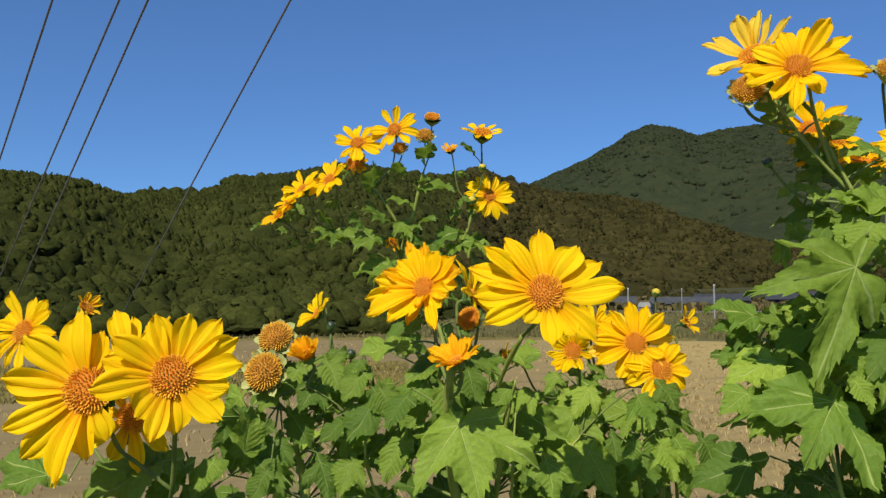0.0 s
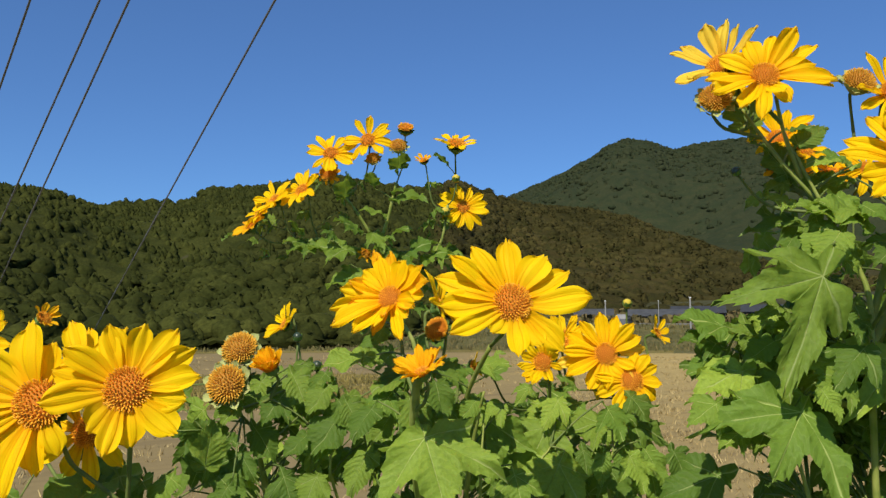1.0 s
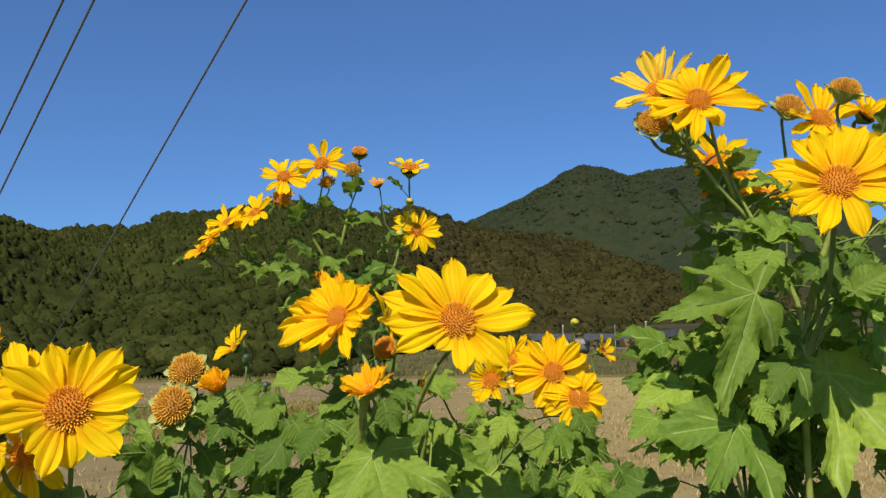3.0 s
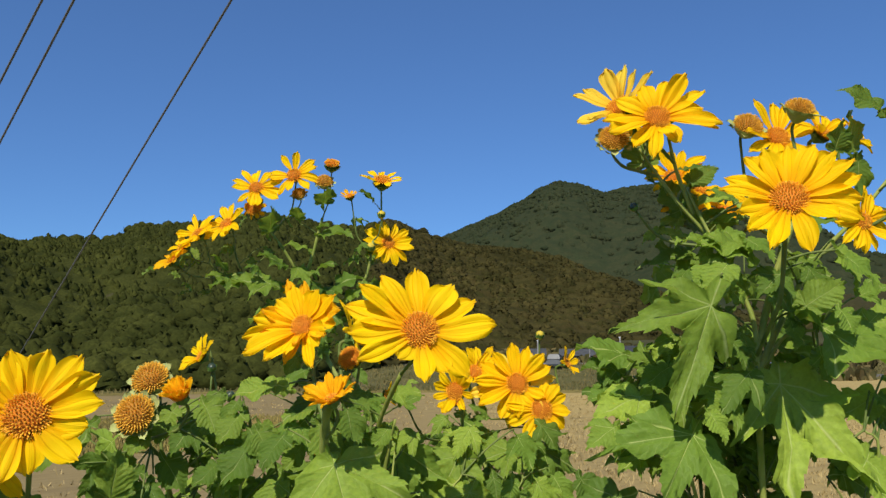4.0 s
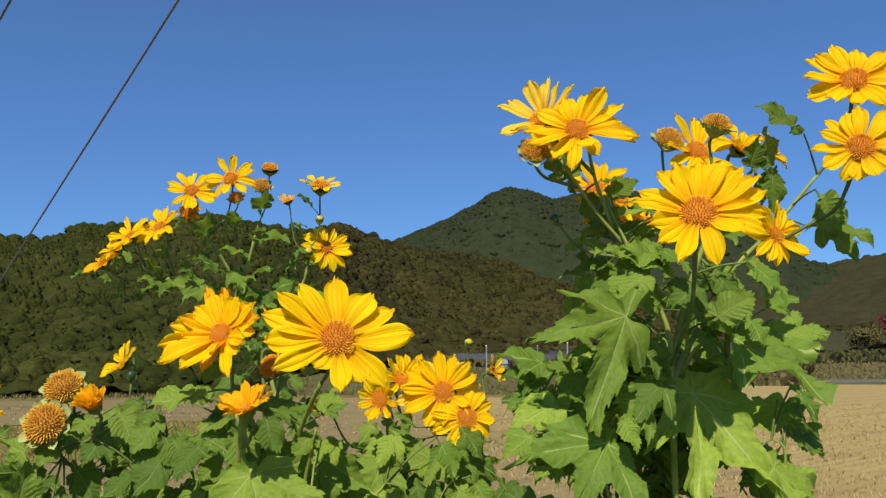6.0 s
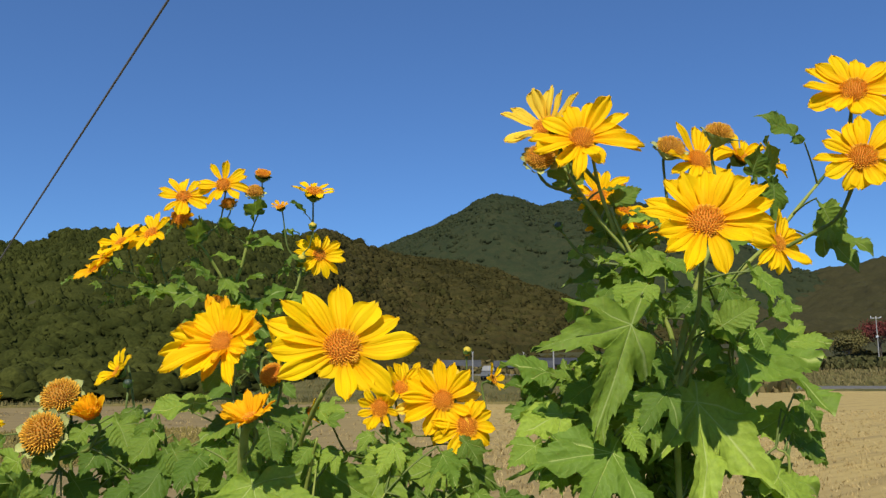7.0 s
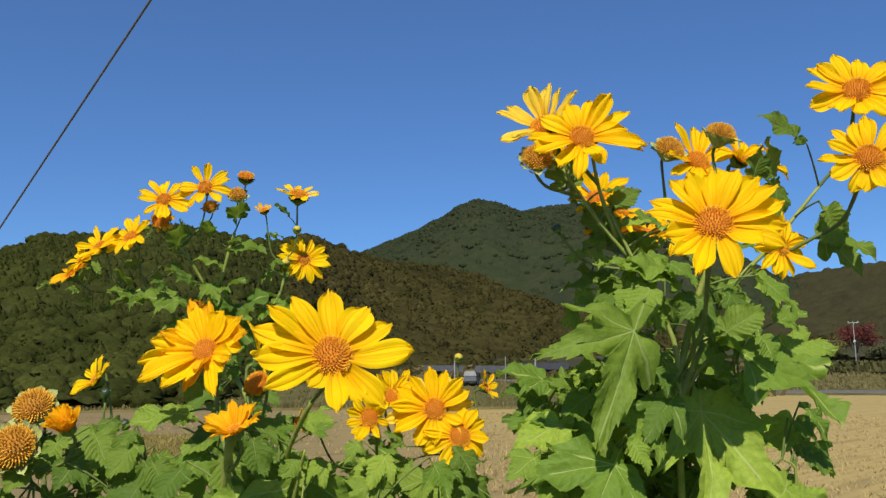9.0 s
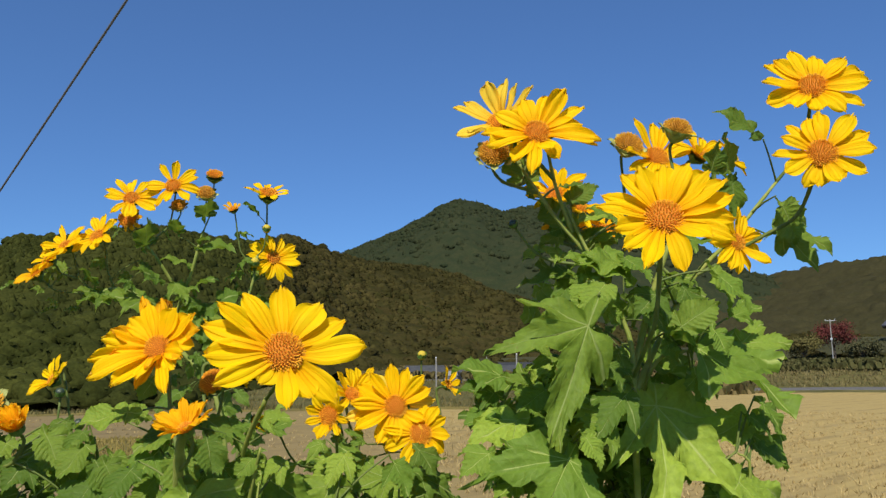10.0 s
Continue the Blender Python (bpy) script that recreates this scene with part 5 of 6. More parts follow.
plant_b.leaf((-0.239, 0.860, 1.353), (-0.192, 0.830, 1.328), "plain", 1, up=(0.1, -0.6, 0.8), wide=1.1, dark=True)
plant_b.leaf((-0.207, 0.900, 1.398), (-0.172, 0.880, 1.362), "plain", 2, up=(0.2, -0.7, 0.6), wide=1.2, dark=True)
plant_b.leaf((-0.152, 0.870, 1.367), (-0.103, 0.880, 1.397), "plain", 1, up=(0.1, -0.7, 0.7), wide=1.2, dark=True)
plant_b.leaf((-0.146, 0.950, 1.466), (-0.163, 0.930, 1.430), "plain", 1, up=(-0.2, -0.8, 0.4), wide=1.1, dark=True)
plant_b.leaf((-0.165, 0.930, 1.443), (-0.146, 0.920, 1.404), "plain", 2, up=(0.3, -0.8, 0.3), wide=1.1, dark=True)
plant_b.leaf((-0.107, 0.930, 1.434), (-0.080, 0.910, 1.389), "plain", 1, up=(0.2, -0.8, 0.4), wide=1.1, dark=True)
plant_b.leaf((-0.056, 0.940, 1.438), (-0.032, 0.920, 1.392), "plain", 2, up=(0.2, -0.7, 0.6), wide=1.2, dark=True)
plant_b.leaf((-0.207, 0.880, 1.377), (-0.218, 0.850, 1.334), "three", 1, up=(0, -0.7, 0.7), wide=1.2, dark=True)
plant_b.leaf((-0.166, 0.860, 1.356), (-0.143, 0.830, 1.315), "three", 2, up=(0.1, -0.7, 0.7), wide=1.2, dark=True)
plant_b.leaf((-0.123, 0.860, 1.356), (-0.137, 0.830, 1.315), "three", 1, up=(0, -0.7, 0.7), wide=1.1, dark=True)
plant_b.leaf((-0.210, 0.840, 1.348), (-0.228, 0.820, 1.312), "plain", 1, up=(0, -0.7, 0.7), wide=1.2, dark=True)
plant_c.leaf((-0.020, 0.860, 1.450), (-0.068, 0.830, 1.443), "plain", 2, up=(0, -0.5, 0.86), wide=1.4, dark=True)
plant_c.leaf((-0.110, 0.870, 1.448), (-0.136, 0.840, 1.414), "plain", 1, up=(-0.1, -0.7, 0.7), wide=1.2, dark=True)
plant_c.leaf((-0.035, 0.830, 1.439), (-0.012, 0.800, 1.394), "plain", 1, up=(0.1, -0.7, 0.7), wide=1.3, dark=True)
plant_c.leaf((-0.062, 0.820, 1.427), (-0.085, 0.790, 1.396), "plain", 2, up=(0, -0.7, 0.7), wide=1.2, dark=True)
plant_c.leaf((0.007, 0.900, 1.464), (0.034, 0.880, 1.432), "three", 1, up=(0.2, -0.7, 0.6), wide=1.3)
plant_c.leaf((-0.007, 0.850, 1.454), (0.011, 0.820, 1.408), "plain", 1, up=(0.3, -0.8, 0.4), wide=1.2, dark=True)
plant_c.leaf((-0.060, 0.900, 1.461), (-0.088, 0.890, 1.476), "three", 1, up=(0, -0.7, 0.7), wide=1.2)
plant_c.leaf((-0.091, 0.920, 1.460), (-0.121, 0.910, 1.476), "plain", 1, up=(-0.1, -0.7, 0.7), wide=1.2)
plant_c.leaf((0.056, 0.950, 1.442), (0.083, 0.940, 1.460), "three", 2, up=(0.1, -0.7, 0.7), wide=1.2)
plant_b.leaf((-0.190, 0.900, 1.451), (-0.204, 0.870, 1.411), "plain", 1, up=(-0.2, -0.7, 0.6), wide=1.2, dark=True)
plant_b.leaf((-0.167, 0.910, 1.456), (-0.137, 0.880, 1.416), "plain", 2, up=(0.2, -0.7, 0.6), wide=1.2, dark=True)
plant_b.leaf((-0.163, 0.870, 1.434), (-0.181, 0.840, 1.401), "three", 1, up=(0, -0.7, 0.7), wide=1.2, dark=True)
plant_b.leaf((-0.208, 0.870, 1.435), (-0.222, 0.840, 1.403), "plain", 1, up=(0, -0.7, 0.7), wide=1.2, dark=True)
plant_b.leaf((-0.147, 0.950, 1.463), (-0.164, 0.930, 1.444), "three", 1, up=(0, -0.7, 0.7), wide=1.2, dark=True)
plant_d.leaf((0.149, 0.950, 1.421), (0.120, 0.920, 1.394), "three", 3, up=(0, -0.7, 0.7), wide=1.3)
plant_d.leaf((0.194, 0.940, 1.415), (0.213, 0.910, 1.374), "three", 1, up=(0.1, -0.7, 0.7), wide=1.3)
plant_d.leaf((0.174, 0.980, 1.424), (0.152, 0.970, 1.445), "three", 2, up=(0, -0.7, 0.7), wide=1.2)
plant_d.leaf((0.225, 0.960, 1.425), (0.251, 0.930, 1.395), "three", 2, up=(0.1, -0.7, 0.7), wide=1.2, dark=True)
plant_e.leaf((0.462, 0.740, 1.565), (0.484, 0.720, 1.572), "three", 1, up=(0.1, -0.7, 0.6), wide=1.2, dark=True)
plant_e.leaf((0.458, 0.730, 1.508), (0.480, 0.710, 1.487), "three", 3, up=(0.1, -0.7, 0.6), wide=1.2, dark=True)
plant_e.leaf((0.297, 0.760, 1.455), (0.251, 0.740, 1.464), "three", 1, up=(0, -0.7, 0.7), wide=1.1)
plant_e.leaf((0.319, 0.740, 1.493), (0.277, 0.720, 1.473), "plain", 1, up=(0, -0.7, 0.7), wide=1.1, dark=True)
plant_e.leaf((0.254, 0.720, 1.438), (0.216, 0.700, 1.416), "three", 1, up=(0, -0.7, 0.7), wide=1.2)
plant_e.leaf((0.353, 0.700, 1.518), (0.364, 0.680, 1.488), "three", 1, up=(0, -0.7, 0.7), wide=1.2, dark=True)
plant_e.leaf((0.427, 0.710, 1.538), (0.468, 0.690, 1.574), "plain", 1, up=(0.2, -0.8, 0.5), wide=1.3, dark=True)
plant_e.leaf((0.400, 0.720, 1.588), (0.344, 0.700, 1.619), "plain", 1, up=(0, -0.7, 0.7), wide=1.2)
plant_e.leaf((0.362, 0.710, 1.564), (0.374, 0.700, 1.548), "plain", 2, up=(0.2, -0.85, 0.4), wide=1.3)
plant_e.leaf((0.318, 0.680, 1.454), (0.333, 0.660, 1.427), "plain", 1, up=(0.1, -0.8, 0.55), wide=1.3)

plant_e.leaf((0.586, 0.765, 1.760), (0.530, 0.750, 1.788), "plain", 1, up=(0, -0.9, 0.4), wide=1.0, dark=True)
plant_e.leaf((0.555, 0.790, 1.714), (0.542, 0.775, 1.770), "plain", 0, up=(0.4, -0.8, 0.3), wide=1.1, dark=True)
plant_e.leaf((0.549, 0.775, 1.722), (0.545, 0.760, 1.666), "plain", 1, up=(0.2, -0.85, 0.3), wide=1.2, dark=True)

plant_f = Plant((0.020, 2.050, -0.000), "slender yellow flowering plant standing farther back")
plant_f.stem([(0.020, 2.050, 0.000), (0.000, 2.000, 0.800), (-0.020, 1.960, 1.400), (-0.133, 1.981, 1.603), (-0.098, 1.935, 1.765), (-0.078, 1.922, 1.847)], 0.0080, 0.0035)
plant_f.stem([(-0.119, 1.969, 1.686), (-0.187, 1.940, 1.793), (-0.242, 1.939, 1.842)], 0.0042, 0.0030)
plant_f.stem([(-0.091, 1.977, 1.602), (0.019, 1.935, 1.683), (0.046, 1.918, 1.792)], 0.0042, 0.0030)
plant_f.stem([(-0.133, 1.974, 1.658), (-0.255, 1.958, 1.712), (-0.310, 1.965, 1.699)], 0.0050, 0.0030)
plant_f.flower((0.084, 1.942, 1.790), 10, 18, 0.0664, n=13, tilt=6, disc=0.24)
plant_f.flower((-0.148, 1.910, 1.949), -8, 20, 0.0653, n=10, tilt=12)
plant_f.flower((0.067, 1.917, 1.943), 5, 55, 0.0537, n=9, tilt=18, disc=0.4)
plant_f.flower((-0.238, 1.918, 1.917), -5, 25, 0.0664, n=11, tilt=8)
plant_f.flower((-0.306, 1.916, 1.827), -35, 30, 0.0627, n=11, tilt=12)
plant_f.flower((-0.374, 1.926, 1.804), -45, 35, 0.0597, n=10, tilt=14)
plant_f.flower((-0.407, 1.933, 1.774), -50, 38, 0.0568, n=10, tilt=14)
plant_f.flower((-0.433, 1.940, 1.742), -52, 40, 0.0538, n=10, tilt=14, tone="orange")
plant_f.flower((-0.244, 1.925, 1.871), -10, 10, 0.0329, n=9, tilt=-30, tone="orange", disc=0.6)
plant_f.flower((-0.056, 1.892, 1.976), 5, 50, 0.0206, n=7, tilt=40, tone="orange", disc=0.85, label="withered orange flower head")
plant_f.flower((-0.074, 1.900, 1.932), 0, 40, 0.0219, n=0, head="spent", disc=1.0)
plant_f.flower((-0.136, 1.930, 1.907), -10, 35, 0.0180, n=0, head="spent", disc=1.0)
plant_f.flower((-0.012, 1.899, 1.898), -25, 50, 0.0247, n=8, tilt=35, tone="orange", disc=0.4)
plant_f.flower((-0.152, 1.943, 1.676), -25, -30, 0.0247, n=6, tilt=40, tone="orange", disc=0.5)
plant_f.bud((0.065, 1.898, 1.853), 0.0096)
plant_f.bud((0.040, 1.911, 1.774), 0.0110)
plant_f.leaf((-0.078, 1.919, 1.868), (-0.060, 1.861, 1.911), "plain", 0, dark=True, wide=1.5)
plant_f.leaf((-0.098, 1.935, 1.765), (-0.156, 1.887, 1.786), "plain", 1, dark=True)
plant_f.leaf((0.045, 1.905, 1.887), (0.015, 1.855, 1.904), "plain", 0, wide=1.3, dark=True)
plant_f.leaf((-0.133, 1.929, 1.834), (-0.136, 1.874, 1.872), "plain", 1, dark=True, wide=1.2)
plant_f.leaf((-0.098, 1.930, 1.806), (-0.009, 1.869, 1.818), "plain", 1, dark=True, wide=1.2)
plant_f.leaf((-0.091, 1.927, 1.820), (-0.063, 1.872, 1.832), "plain", 1, dark=True)
plant_f.leaf((-0.208, 1.942, 1.794), (-0.190, 1.880, 1.866), "plain", 0, dark=True, wide=1.3)
plant_f.leaf((-0.159, 1.947, 1.725), (-0.223, 1.897, 1.759), "three", 1, dark=True)
plant_f.leaf((-0.173, 1.954, 1.684), (-0.289, 1.913, 1.693), "three", 1, wide=1.2, dark=True)
plant_f.leaf((-0.255, 1.959, 1.705), (-0.343, 1.920, 1.681), "three", 1, dark=True)
plant_f.leaf((-0.290, 1.963, 1.699), (-0.349, 1.917, 1.707), "three", 1, dark=True)
plant_f.leaf((-0.310, 1.963, 1.712), (-0.323, 1.907, 1.760), "plain", 1, dark=True)
plant_f.leaf((-0.077, 1.948, 1.656), (0.005, 1.881, 1.718), "five", 1, wide=1.2, dark=True)
plant_f.leaf((-0.022, 1.943, 1.656), (0.045, 1.881, 1.691), "five", 1, wide=1.2, dark=True)
plant_f.leaf((-0.063, 1.945, 1.670), (-0.129, 1.898, 1.692), "three", 1, dark=True)
plant_f.leaf((-0.105, 1.943, 1.711), (-0.049, 1.884, 1.738), "three", 1, dark=True)
plant_f.leaf((-0.132, 1.957, 1.629), (-0.249, 1.922, 1.600), "three", 1, dark=True)
plant_f.leaf((-0.090, 1.953, 1.629), (-0.021, 1.900, 1.598), "five", 1, dark=True)
plant_f.leaf((-0.118, 1.948, 1.684), (-0.075, 1.902, 1.625), "three", 1, dark=True)
plant_f.leaf((-0.146, 1.944, 1.738), (-0.102, 1.897, 1.679), "three", 1, dark=True)
plant_f.leaf((0.005, 1.937, 1.683), (0.085, 1.883, 1.651), "three", 1, dark=True)


# ---- leafy growth that fills the bed, on the plants' own stems ----
GAPS = ((0.045, 0.115, 1.40), (0.287, 0.332, 1.2), (0.16, 0.285, 1.39))


FRONTS = ((plant_a, 0.80), (plant_b, 0.90), (plant_c, 0.88), (plant_d, 0.97), (plant_e, 0.755))


def fill(plant, count, lo, hi, reach, size, seed, away=None):
    r = random.Random(seed)
    nodes = [p for p in plant.line if lo - 0.2 < p.z < hi]
    for i in range(count):
        z = r.uniform(lo, hi)
        q = r.choice([p for p in nodes if abs(p.z - z) < 0.07] or nodes)
        z = max(lo, min(hi, q.z + r.uniform(-0.07, 0.05)))
        a = i * 2.4 + r.uniform(-0.4, 0.4)
        d = reach * r.uniform(0.15, 1.0)
        base = Vector((q.x + d * math.cos(a), q.y + d * math.sin(a) * 0.8 + (away or 0.0) * r.uniform(0.5, 1.5), z))
        # a leaf stalk is a few centimetres long
        near = min(plant.line, key=lambda s: (s - base).length)
        gap, most = (base - near).length, 0.045 + 0.5 * (away or 0.0)
        if gap > most:
            base = near + (base - near) * (most / gap)
        ln = size * r.uniform(0.65, 1.3)
        out = Vector((math.cos(a) + r.uniform(-0.5, 0.5), math.sin(a) - 0.35, r.uniform(-0.9, 0.15))).normalized()
        up = (r.uniform(-0.8, 0.8), -0.5 + r.uniform(-0.6, 0.5), r.uniform(0.3, 1.0))
        tip = base + out * ln
        # bare gaps between the plants
        if any(lo_b < q.x / q.y < hi_b and q.z > floor for q in (base, tip) for lo_b, hi_b, floor in GAPS):
            continue
        # this growth keeps behind the larger leaves
        if min(base.y, tip.y) < next((y for p, y in FRONTS if p is plant), 0.0) and base.z > 1.27:
            continue
        # inner and rear growth mostly takes the copy coloured for shade
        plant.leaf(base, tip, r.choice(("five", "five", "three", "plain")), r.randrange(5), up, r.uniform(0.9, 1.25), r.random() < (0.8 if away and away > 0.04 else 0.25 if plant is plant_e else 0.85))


fill(plant_a, 16, 1.22, 1.37, 0.10, 0.10, 21)
fill(plant_b, 46, 1.22, 1.42, 0.12, 0.062, 22)
fill(plant_c, 66, 1.20, 1.45, 0.14, 0.075, 23)
fill(plant_d, 44, 1.20, 1.40, 0.10, 0.07, 24)
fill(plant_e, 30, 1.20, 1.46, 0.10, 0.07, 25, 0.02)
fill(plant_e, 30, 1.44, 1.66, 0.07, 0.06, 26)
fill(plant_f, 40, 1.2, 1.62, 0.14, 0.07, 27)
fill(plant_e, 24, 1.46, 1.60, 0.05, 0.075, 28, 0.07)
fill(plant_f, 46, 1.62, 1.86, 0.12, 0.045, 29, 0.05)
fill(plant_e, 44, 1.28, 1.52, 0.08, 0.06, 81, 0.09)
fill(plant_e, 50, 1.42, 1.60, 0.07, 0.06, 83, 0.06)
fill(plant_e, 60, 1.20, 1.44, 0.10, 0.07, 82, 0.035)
# darker growth behind, mostly in the leaf copy with shade in its colour
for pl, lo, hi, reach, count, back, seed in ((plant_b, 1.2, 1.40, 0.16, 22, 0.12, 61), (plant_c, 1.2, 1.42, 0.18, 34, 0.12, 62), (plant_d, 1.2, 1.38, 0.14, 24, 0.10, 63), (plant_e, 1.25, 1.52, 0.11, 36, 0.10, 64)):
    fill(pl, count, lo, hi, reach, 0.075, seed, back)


fill(plant_e, 60, 1.28, 1.52, 0.09, 0.05, 71, 0.03)
fill(plant_c, 50, 1.32, 1.47, 0.16, 0.05, 72)
fill(plant_b, 24, 1.3, 1.45, 0.12, 0.05, 73)
fill(plant_d, 30, 1.28, 1.42, 0.13, 0.05, 74)
for k, pl in enumerate((plant_a, plant_b, plant_c, plant_d, plant_e, plant_f)):
    fill(pl, 10, 0.5, 1.2, 0.12, 0.13, 40 + k)


# ---- overhead wires ----
def wire(a, b, radius, label):
    bm = bmesh.new()
    a, b = Vector(a), Vector(b)
    d = (b - a).normalized()
    u = d.orthogonal().normalized()
    w = d.cross(u)
    rows = []
    for p in (a, b):
        rows.append([bm.verts.new(p + (u * math.cos(k * 1.0472) + w * math.sin(k * 1.0472)) * radius) for k in range(6)])
    for k in range(6):
        bm.faces.new((rows[0][k], rows[0][(k + 1) % 6], rows[1][(k + 1) % 6], rows[1][k]))
    ob = part("power_cable", bm, M_WIRE)
    tagged(ob, label, "cable", "overhead power cables")


M_WIRE = mat_plain("cable_sheath", (0.105, 0.112, 0.13), (0.145, 0.152, 0.17), 3, 0.5, 0)
wire((-9.633, 21.585, 14.575), (-36.398, 59.510, 2.562), 0.042, "dark overhead power cable sloping down across the sky")
wire((-7.103, 21.525, 15.030), (-34.727, 60.940, 1.853), 0.042, "dark overhead power cable sloping down across the sky")
wire((-6.215, 21.480, 15.025), (-32.800, 60.843, 1.845), 0.042, "dark overhead power cable sloping down across the sky")
wire((-1.175, 20.995, 15.795), (-25.488, 63.212, 1.007), 0.042, "dark overhead power cable sloping down across the sky")


# ---- far side of the field ----
def at_bearing(az, r, up=0.0):
    x, y = r * math.sin(radians(az)), r * math.cos(radians(az))
    return Vector((x, y, ground_z(x, y) + up))


def turned(az, r, up=0.0, spin=0.0):
    return Matrix.Translation(at_bearing(az, r, up)) @ Matrix.Rotation(radians(-az + spin), 4, "Z")


def block(sx, sy, sz, bevel=0.0, taper=1.0, z0=0.0):
    """A box on z0, narrowed at its top, with rounded edges."""
    bm = bmesh.new()
    bmesh.ops.create_cube(bm, size=1.0)
    for v in bm.verts:
        k = taper if v.co.z > 0 else 1.0
        v.co = Vector((v.co.x * sx * k, v.co.y * sy * k, z0 + (v.co.z + 0.5) * sz))
    if bevel:
        bmesh.ops.bevel(bm, geom=bm.edges[:], offset=bevel, segments=2, affect="EDGES")
    return bm


def thing(name, m, label, category, group=""):
    ob = tagged(new(name), label, category, group)
    ob.matrix_basis = m
    return ob


M_CONCRETE = mat_plain("pole_concrete", (0.22, 0.215, 0.20), (0.29, 0.28, 0.265), 2, 0.8)
M_WHITE = mat_plain("white_paint", (0.50, 0.51, 0.52), (0.58, 0.58, 0.59), 1, 0.4, 0, spec=0.3)
M_SILVER = mat_plain("silver_paint", (0.09, 0.093, 0.097), (0.12, 0.123, 0.127), 1, 0.4, 0, spec=0.25)
M_BLUE = mat_plain("blue_paint", (0.06, 0.07, 0.17), (0.08, 0.09, 0.21), 1, 0.3, 0, spec=0.5)
M_GLASS = mat_plain("dark_glass", (0.02, 0.025, 0.03), (0.03, 0.035, 0.04), 1, 0.08, 0, spec=0.6)
M_TYRE = mat_plain("tyre", (0.02, 0.02, 0.02), (0.03, 0.03, 0.03), 5, 0.8)
M_STEEL = mat_plain("galvanised_steel", (0.45, 0.47, 0.50), (0.55, 0.57, 0.60), 3, 0.5, 0)
M_SHEET = mat_plain("grey_blue_sheet", (0.034, 0.036, 0.041), (0.050, 0.053, 0.058), 1.5, 0.8, spec=0.08)
M_FILM = mat_plain("dusty_film", (0.045, 0.047, 0.048), (0.08, 0.081, 0.082), 1.2, 0.65, spec=0.15)
M_TILE = mat_plain("roof_tile", (0.045, 0.048, 0.06), (0.07, 0.072, 0.085), 2.5, 0.5)
M_PLASTER = mat_plain("plaster", (0.60, 0.58, 0.53), (0.70, 0.68, 0.63), 1.5, 0.9)


def post(az, r, height, radius, label):
    ob = thing("concrete_post", turned(az, r, -0.1), label, "post", "pale posts beyond the field")
    bm, _ = tube([(0, 0, 0), (0, 0, height * 0.5), (0, 0, height)], radius, radius * 0.8)
    part("shaft", bm, M_CONCRETE, ob)
    part("cap", block(radius * 2.4, radius * 2.4, 0.08, 0.02, 0.8, height), M_STEEL, ob)


post(13.0, 84, 3.1, 0.085, "pale concrete post beyond the stubble field")
post(18.7, 84, 3.4, 0.10, "pale concrete post beyond the stubble field")
post(16.6, 100, 3.0, 0.05, "pale concrete post beside the country road")


def utility_pole(az, r, height):
    ob = thing("utility_pole", turned(az, r, -0.2), "pale concrete utility pole with a crossarm", "pole")
    bm, _ = tube([(0, 0, 0), (0, 0, height * 0.5), (0, 0, height)], 0.085, 0.06, 10)
    part("shaft", bm, M_CONCRETE, ob)
    part("crossarm", block(1.3, 0.07, 0.07, 0.02, 1, height - 0.25), M_STEEL, ob)
    part("clamp", block(0.3, 0.3, 0.3, 0.04, 1, height * 0.55), M_STEEL, ob)
    for x in (-0.6, 0.0, 0.6):
        part("insulator", block(0.09, 0.09, 0.18, 0.02, 0.7, height - 0.15), M_WHITE, ob, m=Matrix.Translation((x, 0, 0)))


utility_pole(39.3, 123, 6.4)


def car(az, r, spin, paint, label, up=0.2):
    """A small hatchback, front along x."""
    ob = thing("parked_car", turned(az, r, up, spin), label, "car", "cars beyond the field")
    bm = block(3.5, 1.5, 0.62, 0.12, 0.97, 0.28)
    part("body", bm, paint, ob)
    bm = block(2.3, 1.4, 0.62, 0.10, 0.80, 0.86)
    part("cabin", bm, paint, ob, m=Matrix.Translation((-0.35, 0, 0)))
    for s in (-1, 1):
        for x in (-0.85, 0.15):
            part("side_window", block(0.85, 0.03, 0.36, 0.0, 0.94, 0.98), M_GLASS, ob, m=Matrix.Translation((x, s * 0.665, 0)) @ Matrix.Rotation(radians(s * 11), 4, "X") @ Matrix.Translation((0, s * -0.15, 0)) @ Matrix.Translation((0, s * 0.36, 0)))
        part("headlight", block(0.06, 0.32, 0.16, 0.02, 1, 0.62), M_STEEL, ob, m=Matrix.Translation((1.74, s * 0.52, 0)))
        for x in (-1.1, 1.1):
            bm = bmesh.new()
            bmesh.ops.create_cone(bm, cap_ends=True, segments=18, radius1=0.29, radius2=0.29, depth=0.19)
            wheel = part("wheel", bm, M_TYRE, ob, m=Matrix.Translation((x, s * 0.68, 0.29)) @ Matrix.Rotation(radians(90), 4, "X"))
            bm = bmesh.new()
            bmesh.ops.create_cone(bm, cap_ends=True, segments=14, radius1=0.18, radius2=0.16, depth=0.205)
            part("rim", bm, M_STEEL, wheel)
    part("windscreen", block(0.03, 1.15, 0.46, 0, 0.9, 0), M_GLASS, ob, m=Matrix.Translation((0.78, 0, 0.92)) @ Matrix.Rotation(radians(-24), 4, "Y"))


car(14.2, 86, 82, M_SILVER, "small grey car parked beyond the stubble field", 0.0)
car(29.5, 111.0, 3, M_WHITE, "small white car on the country road")
car(28.3, 111.0, 3, M_BLUE, "small blue car on the country road")


